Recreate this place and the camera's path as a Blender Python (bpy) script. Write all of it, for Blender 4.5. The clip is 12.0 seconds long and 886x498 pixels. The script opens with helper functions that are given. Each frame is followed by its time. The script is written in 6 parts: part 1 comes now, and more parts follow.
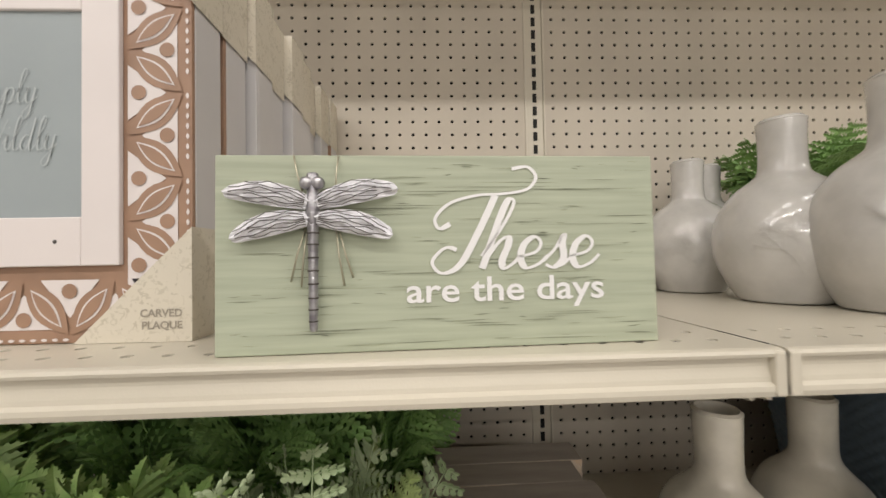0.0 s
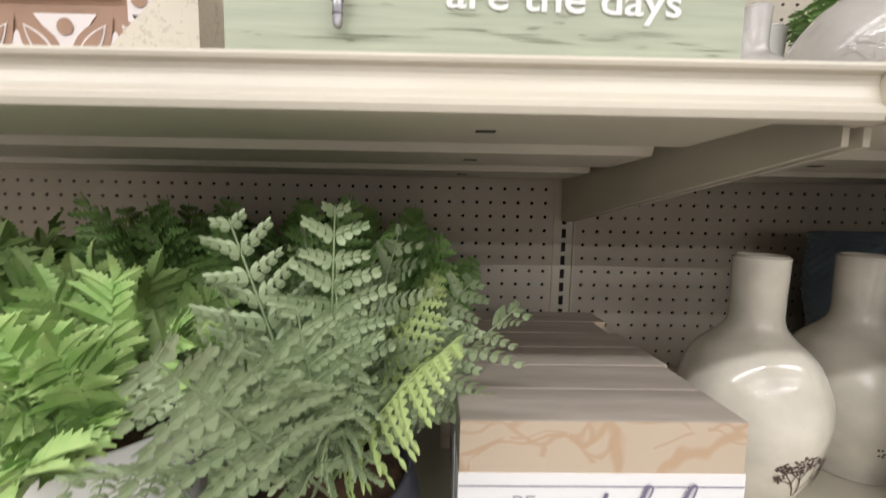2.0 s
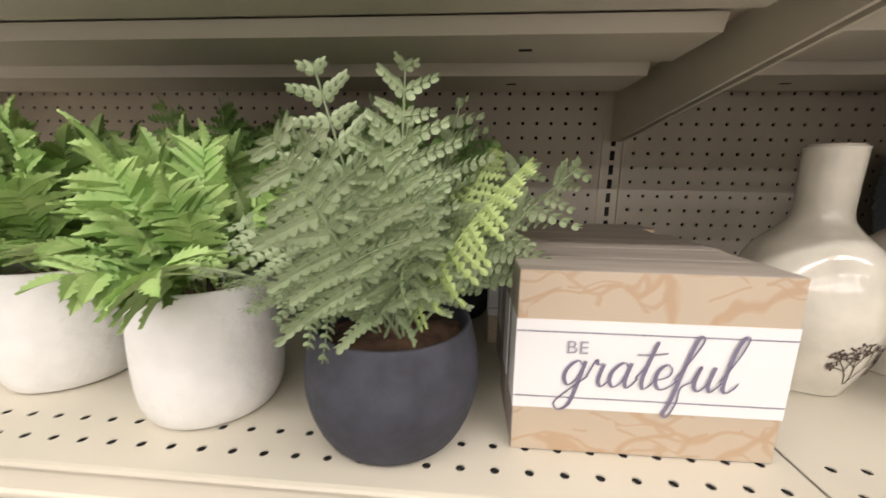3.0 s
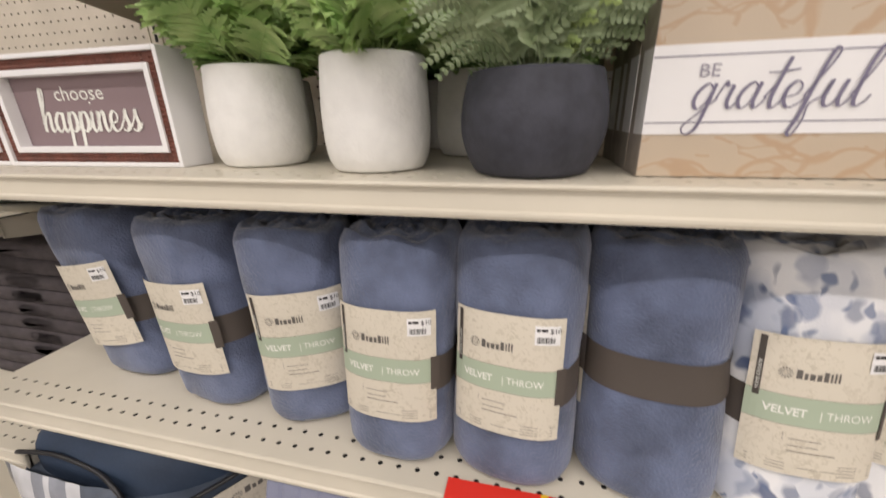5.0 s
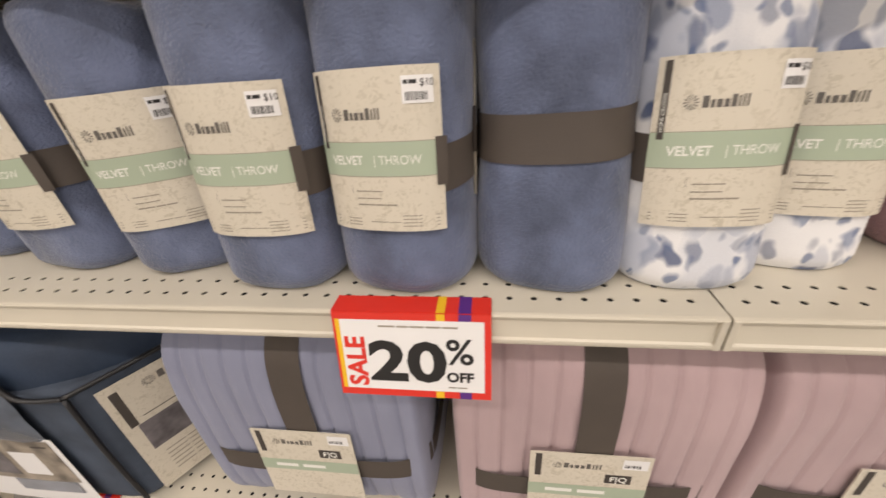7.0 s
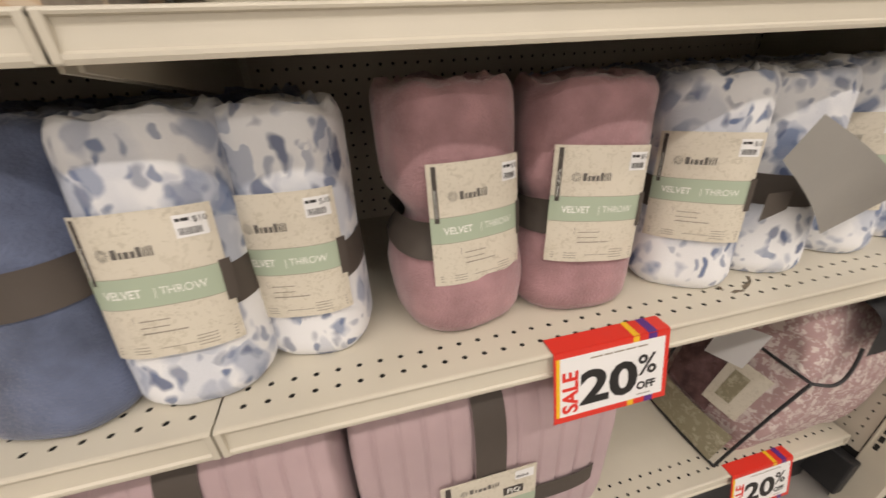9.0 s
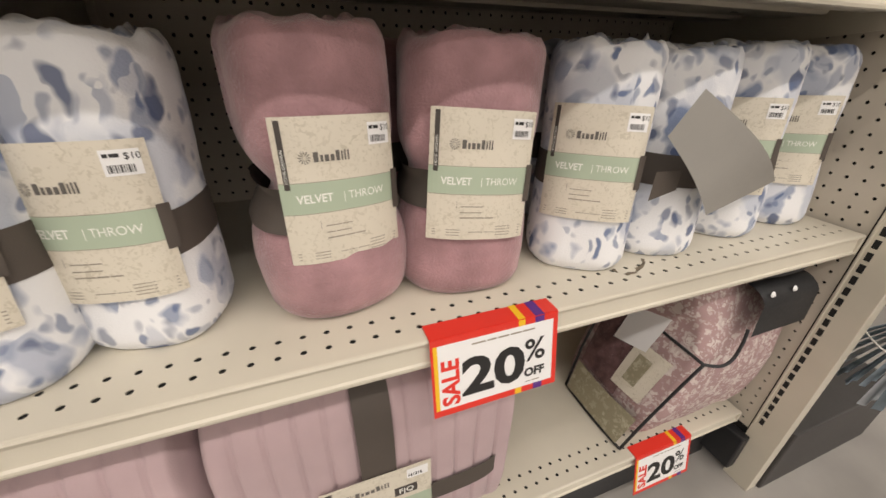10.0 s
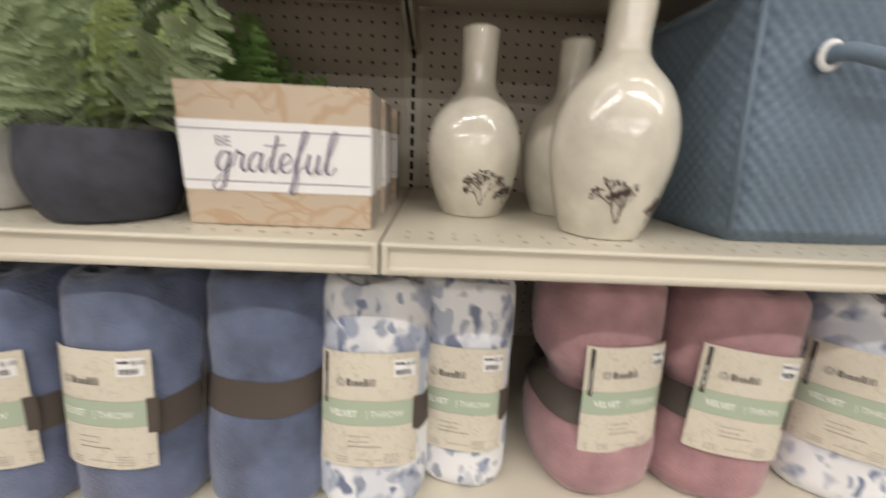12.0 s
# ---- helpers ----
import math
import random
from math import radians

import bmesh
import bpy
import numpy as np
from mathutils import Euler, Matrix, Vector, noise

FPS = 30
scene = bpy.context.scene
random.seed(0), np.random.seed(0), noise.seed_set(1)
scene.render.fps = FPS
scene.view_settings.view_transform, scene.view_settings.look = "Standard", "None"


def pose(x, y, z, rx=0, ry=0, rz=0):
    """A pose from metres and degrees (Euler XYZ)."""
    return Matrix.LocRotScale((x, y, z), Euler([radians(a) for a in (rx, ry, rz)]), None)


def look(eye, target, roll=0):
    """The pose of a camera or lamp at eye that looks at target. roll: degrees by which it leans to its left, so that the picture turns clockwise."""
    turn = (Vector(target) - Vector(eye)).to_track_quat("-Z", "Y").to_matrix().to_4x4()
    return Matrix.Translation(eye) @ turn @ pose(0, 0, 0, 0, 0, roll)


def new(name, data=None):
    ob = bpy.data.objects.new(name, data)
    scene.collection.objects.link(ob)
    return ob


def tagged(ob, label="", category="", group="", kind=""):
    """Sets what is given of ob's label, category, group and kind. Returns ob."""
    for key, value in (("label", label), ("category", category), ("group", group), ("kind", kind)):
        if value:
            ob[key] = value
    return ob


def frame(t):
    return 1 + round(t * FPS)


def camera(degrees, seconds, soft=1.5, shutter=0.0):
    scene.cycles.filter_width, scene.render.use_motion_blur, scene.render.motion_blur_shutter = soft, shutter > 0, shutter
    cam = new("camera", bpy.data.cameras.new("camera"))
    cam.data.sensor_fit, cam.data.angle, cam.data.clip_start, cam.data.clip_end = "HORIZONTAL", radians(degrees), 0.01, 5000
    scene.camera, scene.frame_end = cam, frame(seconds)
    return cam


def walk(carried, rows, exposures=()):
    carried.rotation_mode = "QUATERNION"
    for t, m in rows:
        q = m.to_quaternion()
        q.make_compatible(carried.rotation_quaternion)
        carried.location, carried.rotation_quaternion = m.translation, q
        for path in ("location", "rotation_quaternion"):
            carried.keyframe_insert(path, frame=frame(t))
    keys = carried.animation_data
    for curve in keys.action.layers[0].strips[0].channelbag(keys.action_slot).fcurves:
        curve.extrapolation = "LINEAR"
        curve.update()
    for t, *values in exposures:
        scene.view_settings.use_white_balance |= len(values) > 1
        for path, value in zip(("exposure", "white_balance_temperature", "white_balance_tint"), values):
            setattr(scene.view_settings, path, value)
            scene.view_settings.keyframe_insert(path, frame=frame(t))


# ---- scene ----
cam = camera(100.1, 12.0, shutter=0.35)
PATH = [
    (0, (-0.215, -0.717, 1.505), (-0.135, 1.281, 1.548), -1.1),
    (0.5, (-0.236, -0.679, 1.508), (-0.137, 1.318, 1.539), -0.8),
    (1, (-0.238, -0.68, 1.48), (-0.143, 1.318, 1.495), -0.2),
    (1.5, (-0.231, -0.687, 1.416), (-0.139, 1.311, 1.371), -1.1),
    (2, (-0.23, -0.691, 1.367), (-0.216, 1.299, 1.172), 1.0),
    (2.5, (-0.227, -0.704, 1.322), (-0.28, 1.273, 1.023), 1.2),
    (3, (-0.251, -0.717, 1.294), (-0.401, 1.238, 0.9), 0.9),
    (4.8, (-0.325, -0.831, 1.163), (-0.764, 1.011, 0.521), -0.9),
    (5, (-0.312, -0.84, 1.136), (-0.748, 0.995, 0.471), -1.1),
    (5.5, (-0.294, -0.835, 1.037), (-0.683, 0.959, 0.242), -1.7),
    (6, (-0.283, -0.82, 0.962), (-0.624, 0.925, 0.047), -2.5),
    (6.5, (-0.274, -0.818, 0.938), (-0.578, 0.896, -0.047), -3.6),
    (6.7, (-0.259, -0.822, 0.942), (-0.559, 0.889, -0.048), -4.1),
    (8.3, (0.049, -0.819, 1.03), (0.217, 0.925, 0.066), -3.1),
    (8.5, (0.093, -0.824, 1.038), (0.316, 0.924, 0.091), -3.4),
    (9, (0.183, -0.833, 1.04), (0.58, 0.897, 0.119), -3.0),
    (9.5, (0.241, -0.824, 1.02), (0.781, 0.862, 0.09), -1.2),
    (10, (0.285, -0.825, 0.994), (0.914, 0.819, 0.043), 1.1),
    (10.5, (0.305, -0.832, 0.988), (0.965, 0.812, 0.059), 2.4),
    (11, (0.264, -0.858, 1.04), (0.806, 0.878, 0.208), 3.1),
    (11.5, (0.174, -0.867, 1.105), (0.518, 0.982, 0.423), 3.2),
    (12, (0.051, -0.862, 1.176), (0.117, 1.063, 0.638), 2.8),
]
walk(cam, [(t, look(eye, target, roll)) for t, eye, target, roll in PATH],
     exposures=[(0.0, -0.58, 6350, 10), (0.5, -0.66, 6230, 10), (1.0, -0.6, 5950, 10), (1.5, -0.42, 5900, 10), (2.5, -0.1, 6250, 12), (3.2, -0.13, 6400, 13), (5.0, -0.52, 6400, 14), (6.5, -0.54, 6750, 14), (8.5, -0.64, 6750, 13), (10.5, -0.52, 6500, 11), (12.0, -0.52, 6400, 10)])

# ---- light ----

world = bpy.data.worlds.new("world")
world.use_nodes = True
world.node_tree.nodes["Background"].inputs[0].default_value = (0.9, 0.86, 0.8, 1)
world.node_tree.nodes["Background"].inputs[1].default_value = 0.006
scene.world = world

ZA, ZB, ZC, ZD, ZE = 1.446, 1.080, 0.710, 0.205, 2.16   # tops of the shelves, base deck and top shelf
BAY = 1.219
PITCH = 0.0254


def strip_lamp(x, y, watts):
    data = bpy.data.lights.new("ceiling_lamp", "AREA")
    data.shape, data.size, data.size_y, data.energy, data.color = "RECTANGLE", 4.6, 0.14, watts, (1.0, 0.945, 0.885)
    ob = new("ceiling_lamp", data)
    ob.matrix_world = pose(x, y, 3.72)
    return tagged(ob, "long white fluorescent strip under the store ceiling", "ceiling lamp", "ceiling lamps")


for lx in (-2.6, 2.6):
    strip_lamp(lx, -1.45, 36)
    strip_lamp(lx, -2.5, 112)
    strip_lamp(lx, -5.4, 95)
    strip_lamp(lx, -8.4, 215)
    strip_lamp(lx, -11.4, 250)
    strip_lamp(lx, 2.2, 60)

# ---- materials ----


def mat(name, colour, rough=0.5, metal=0.0, vary=0.12, scale=8.0, bump=0.0, bump_scale=200.0, sheen=0.0, coat=0.0, colour2=None, stretch=(1, 1, 1), spec=0.5, rand=0.0):
    """A surface with broad and fine variation of colour and a fine relief."""
    m = bpy.data.materials.new(name)
    m.use_nodes = True
    nt = m.node_tree
    b = nt.nodes["Principled BSDF"]
    L = nt.links.new
    tc = nt.nodes.new("ShaderNodeTexCoord")
    mp = nt.nodes.new("ShaderNodeMapping")
    mp.inputs["Scale"].default_value = stretch
    L(tc.outputs["Object"], mp.inputs[0])
    n1 = nt.nodes.new("ShaderNodeTexNoise")
    n1.inputs["Scale"].default_value, n1.inputs["Detail"].default_value = scale, 6
    L(mp.outputs[0], n1.inputs["Vector"])
    n2 = nt.nodes.new("ShaderNodeTexNoise")
    n2.inputs["Scale"].default_value, n2.inputs["Detail"].default_value = bump_scale, 3
    L(mp.outputs[0], n2.inputs["Vector"])
    ramp = nt.nodes.new("ShaderNodeValToRGB")
    c2 = colour2 or tuple(max(0, c * (1 - 2.2 * vary)) for c in colour)
    ramp.color_ramp.elements[0].position, ramp.color_ramp.elements[1].position = 0.32, 0.66
    ramp.color_ramp.elements[0].color, ramp.color_ramp.elements[1].color = (*c2, 1), (*colour, 1)
    L(n1.outputs["Fac"], ramp.inputs[0])
    col = ramp.outputs[0]
    if rand:
        info = nt.nodes.new("ShaderNodeObjectInfo")
        hsv = nt.nodes.new("ShaderNodeHueSaturation")
        mr = nt.nodes.new("ShaderNodeMapRange")
        mr.inputs["To Min"].default_value, mr.inputs["To Max"].default_value = 1 - rand, 1 + rand
        L(info.outputs["Random"], mr.inputs["Value"])
        L(mr.outputs[0], hsv.inputs["Value"])
        L(col, hsv.inputs["Color"])
        col = hsv.outputs[0]
    L(col, b.inputs["Base Color"])
    rr = nt.nodes.new("ShaderNodeMapRange")
    rr.inputs["To Min"].default_value, rr.inputs["To Max"].default_value = max(0.02, rough - 0.08), min(1, rough + 0.08)
    L(n2.outputs["Fac"], rr.inputs["Value"])
    L(rr.outputs[0], b.inputs["Roughness"])
    b.inputs["Metallic"].default_value = metal
    b.inputs["Specular IOR Level"].default_value = spec
    if sheen:
        b.inputs["Sheen Weight"].default_value, b.inputs["Sheen Roughness"].default_value = sheen, 0.45
    if coat:
        b.inputs["Coat Weight"].default_value, b.inputs["Coat Roughness"].default_value = coat, 0.06
    if bump:
        bp = nt.nodes.new("ShaderNodeBump")
        bp.inputs["Strength"].default_value, bp.inputs["Distance"].default_value = bump, 0.002
        L(n2.outputs["Fac"], bp.inputs["Height"])
        L(bp.outputs[0], b.inputs["Normal"])
    return m


STEEL = mat("cream_enamel_steel", (0.64, 0.59, 0.485), 0.36, vary=0.05, scale=5, bump=0.05, bump_scale=600)
PEG = mat("cream_hardboard", (0.58, 0.52, 0.43), 0.55, vary=0.06, scale=6, bump=0.1, bump_scale=300)
# Black for holes and gaps, standing in for the shade inside them.
HOLE_SHADE = mat("painted_hole_shade", (0.012, 0.011, 0.010), 0.8)
BLACK = mat("black_plastic", (0.02, 0.02, 0.022), 0.45, bump=0.1)
FLOOR = mat("grey_floor", (0.38, 0.355, 0.325), 0.35, vary=0.15, scale=3, bump=0.05)
WALL = mat("store_wall", (0.68, 0.65, 0.60), 0.8, vary=0.05)
# Strong tone patches put the velvet nap's directional shading into the colour.
BLUE = mat("blue_velvet", (0.152, 0.186, 0.298), 0.85, vary=0.27, scale=14, bump=1.0, bump_scale=300, sheen=0.35, rand=0.05)
PINK = mat("rose_velvet", (0.44, 0.250, 0.265), 0.85, vary=0.18, scale=18, bump=1.0, bump_scale=300, sheen=0.35, rand=0.03)
TAUPE = mat("taupe_band", (0.085, 0.068, 0.056), 0.7, vary=0.08, bump=0.2, bump_scale=900)
CREAM = mat("glazed_ceramic", (0.70, 0.66, 0.565), 0.16, vary=0.10, scale=22, bump=0.9, bump_scale=30, coat=0.5)
MILK = mat("milky_glaze", (0.60, 0.58, 0.545), 0.16, vary=0.10, scale=22, bump=0.9, bump_scale=30, coat=0.5)
WHITEPOT = mat("white_speckled_pot", (0.80, 0.79, 0.76), 0.45, vary=0.025, scale=60, bump=0.6, bump_scale=110)
DARKPOT = mat("charcoal_pot", (0.050, 0.052, 0.068), 0.75, vary=0.16, scale=50, bump=0.4, bump_scale=140)
GREYWOOD = mat("grey_wood_print", (0.40, 0.35, 0.30), 0.6, scale=14, stretch=(0.8, 4, 4), colour2=(0.30, 0.26, 0.22), bump=0.05)
WHITE = mat("white_paint", (0.80, 0.79, 0.79), 0.5, vary=0.02)
QBLUE = mat("blue_quilt", (0.255, 0.27, 0.37), 0.85, vary=0.06, bump=0.4, bump_scale=700, sheen=0.2)
QPINK = mat("pink_quilt", (0.50, 0.365, 0.375), 0.85, vary=0.06, bump=0.4, bump_scale=700, sheen=0.2)
HAMPER = mat("slate_blue_quilting", (0.145, 0.20, 0.265), 0.8, vary=0.1, bump=0.3, bump_scale=500, sheen=0.2)
NAVY = mat("navy_fabric", (0.025, 0.045, 0.085), 0.7, vary=0.15, bump=0.3)
RED = mat("red_card", (0.72, 0.035, 0.02), 0.35, vary=0.03)
YELLOW = mat("yellow_ink", (0.85, 0.50, 0.02), 0.35, vary=0.03)
PURPLE = mat("purple_ink", (0.10, 0.025, 0.22), 0.35, vary=0.03)
CARD = mat("white_card", (0.82, 0.81, 0.80), 0.35, vary=0.02)
INK = mat("black_ink", (0.015, 0.014, 0.014), 0.4)

# ---- builders ----


def mesh_of(name, verts, faces, material, smooth=False):
    me = bpy.data.meshes.new(name)
    me.from_pydata(verts, [], faces)
    me.materials.append(material)
    me.update()
    if smooth:
        me.polygons.foreach_set("use_smooth", [True] * len(me.polygons))
    return me


def part(name, data, material, parent, label="", m=None, smooth=False):
    """Links a bmesh or a mesh as one object under a thing or a part."""
    if isinstance(data, bmesh.types.BMesh):
        me = bpy.data.meshes.new(name)
        data.to_mesh(me)
        data.free()
        me.materials.append(material)
        if smooth:
            me.polygons.foreach_set("use_smooth", [True] * len(me.polygons))
    else:
        me = data
    ob = new(name, me)
    ob.parent = parent
    if m is not None:
        ob.matrix_basis = m
    return tagged(ob, label) if label else ob


def thing(name, m, label, category, group="", kind=""):
    ob = new(name)
    ob.empty_display_size = 0.05
    ob.matrix_basis = m
    return tagged(ob, label, category, group, kind)


def box(x0, x1, y0, y1, z0, z1, bevel=0.0, bm=None, segments=2):
    bm = bm or bmesh.new()
    made = bmesh.ops.create_cube(bm, size=1.0, matrix=Matrix.LocRotScale(((x0 + x1) / 2, (y0 + y1) / 2, (z0 + z1) / 2), None, (x1 - x0, y1 - y0, z1 - z0)))
    if bevel:
        edges = {e for v in made["verts"] for e in v.link_edges}
        bmesh.ops.bevel(bm, geom=list(edges), offset=bevel, segments=segments, affect="EDGES", profile=0.5)
    return bm


def extrude_x(profile, x0, x1):
    """A bar along x with a closed outline of (y, z) points, drawn counter-clockwise seen from +x."""
    n = len(profile)
    verts = [(x0, y, z) for y, z in profile] + [(x1, y, z) for y, z in profile]
    faces = [(i, (i + 1) % n, n + (i + 1) % n, n + i) for i in range(n)]
    faces += [tuple(range(n - 1, -1, -1)), tuple(range(n, 2 * n))]
    return verts, faces


def surface(fn, nu, nv, closed_u=True):
    """Verts and faces of fn(u, v), u and v in 0..1."""
    cols = nu if closed_u else nu + 1
    verts = [fn(i / nu, j / nv) for j in range(nv + 1) for i in range(cols)]
    faces = []
    for j in range(nv):
        for i in range(nu):
            k = (i + 1) % cols
            faces.append((j * cols + i, j * cols + k, (j + 1) * cols + k, (j + 1) * cols + i))
    return verts, faces


def lathe(profile, seg=40, wobble=0.0, seed=0):
    def fn(u, v):
        k = v * (len(profile) - 1)
        i = min(int(k), len(profile) - 2)
        f = k - i
        r = profile[i][0] * (1 - f) + profile[i + 1][0] * f
        z = profile[i][1] * (1 - f) + profile[i + 1][1] * f
        a = 2 * math.pi * u
        if wobble:
            r *= 1 + wobble * noise.noise((math.cos(a) * 1.3 + seed, math.sin(a) * 1.3, z * 18))
        return (r * math.cos(a), r * math.sin(a), z)
    return surface(fn, seg, len(profile) - 1)


def smooth_profile(points, n=40):
    """A smooth outline through (r, z) points."""
    out = []
    p = [points[0]] + list(points) + [points[-1]]
    per = max(2, n // (len(points) - 1))
    for i in range(1, len(p) - 2):
        for k in range(per):
            t = k / per
            row = []
            for c in (0, 1):
                a, b, cc, d = p[i - 1][c], p[i][c], p[i + 1][c], p[i + 2][c]
                row.append(0.5 * (2 * b + (cc - a) * t + (2 * a - 5 * b + 4 * cc - d) * t * t + (3 * b - a - 3 * cc + d) * t ** 3))
            out.append((max(row[0], 0.0), row[1]))
    return out + [points[-1]]


def tube(points, radius, seg=8, taper=1.0):
    """A round rod along a row of points."""
    pts = [Vector(p) for p in points]
    verts, faces = [], []
    n = len(pts)
    for i, p in enumerate(pts):
        d = (pts[min(i + 1, n - 1)] - pts[max(i - 1, 0)]).normalized()
        a = d.cross(Vector((0.3, 0.2, 0.93)))
        if a.length < 0.1:
            a = d.cross(Vector((1, 0, 0)))
        a.normalize()
        b = d.cross(a)
        r = radius * (1 + (taper - 1) * i / max(1, n - 1))
        for k in range(seg):
            t = 2 * math.pi * k / seg
            verts.append(tuple(p + a * r * math.cos(t) + b * r * math.sin(t)))
    for i in range(n - 1):
        for k in range(seg):
            faces.append((i * seg + k, i * seg + (k + 1) % seg, (i + 1) * seg + (k + 1) % seg, (i + 1) * seg + k))
    faces += [tuple(range(seg - 1, -1, -1)), tuple(range((n - 1) * seg, n * seg))]
    return verts, faces


def perforated(nx, nz, pitch, radius, mx, mz, deep=0.006):
    """A sheet in the plane y = 0 with nx x nz round holes and plain margins mx, mz round the cells. Starts at x = 0, z = 0."""
    verts, faces = [], []
    w, h = nx * pitch, nz * pitch
    octagon = [(math.cos(math.pi / 8 + k * math.pi / 4), math.sin(math.pi / 8 + k * math.pi / 4)) for k in range(8)]
    half = pitch / 2
    ring = [(half, half * 0.42), (half * 0.42, half), (-half * 0.42, half), (-half, half * 0.42), (-half, -half * 0.42), (-half * 0.42, -half), (half * 0.42, -half), (half, -half * 0.42)]
    corner = {1: (half, half), 3: (-half, half), 5: (-half, -half), 7: (half, -half)}
    for i in range(nx):
        for j in range(nz):
            cx, cz = mx + (i + 0.5) * pitch, mz + (j + 0.5) * pitch
            b = len(verts)
            for x, z in octagon:
                verts.append((cx + radius * x, 0.0, cz + radius * z))
            for x, z in ring:
                verts.append((cx + x, 0.0, cz + z))
            for x, z in octagon:
                verts.append((cx + radius * x, deep, cz + radius * z))
            for k in range(8):
                k2 = (k + 1) % 8
                faces.append((b + k, b + 8 + k, b + 8 + k2, b + k2))
                faces.append((b + 16 + k, b + k, b + k2, b + 16 + k2))
            for k, (x, z) in ((0, corner[1]), (2, corner[3]), (4, corner[5]), (6, corner[7])):
                c = len(verts)
                verts.append((cx + x, 0.0, cz + z))
                faces.append((b + 8 + k, c, b + 8 + k + 1))
    W, Hh = w + 2 * mx, h + 2 * mz
    for x0, x1, z0, z1 in ((0, mx, 0, Hh), (W - mx, W, 0, Hh), (mx, W - mx, 0, mz), (mx, W - mx, Hh - mz, Hh)):
        b = len(verts)
        verts += [(x0, 0, z0), (x1, 0, z0), (x1, 0, z1), (x0, 0, z1)]
        faces.append((b, b + 1, b + 2, b + 3))
    return verts, faces


def structure(name, data, material, label, category, m=None, smooth=False):
    me = data if not isinstance(data, bmesh.types.BMesh) else None
    if me is None:
        me = bpy.data.meshes.new(name)
        data.to_mesh(me)
        data.free()
        me.materials.append(material)
    ob = new(name, me)
    if m is not None:
        ob.matrix_basis = m
    return tagged(ob, label, category, kind="structure")


# ---- the building ----
structure("floor", box(-9, 9, -14, 7, -0.1, 0), FLOOR, "worn grey concrete store floor", "floor")
structure("ceiling", box(-9, 9, -14, 7, 3.9, 4.0), WALL, "plain white store ceiling above the lamps", "ceiling")
structure("wall_north", box(-9, 9, 7, 7.1, 0, 3.9), WALL, "plain store wall beyond the shelving", "wall")
structure("wall_south", box(-9, 9, -14.1, -14, 0, 3.9), WALL, "plain store wall across the aisles", "wall")
structure("wall_west", box(-9.1, -9, -14, 7, 0, 3.9), WALL, "plain store side wall", "wall")
structure("wall_east", box(9, 9.1, -14, 7, 0, 3.9), WALL, "plain store side wall", "wall")

# ---- shelving ----
TOP = 2.30


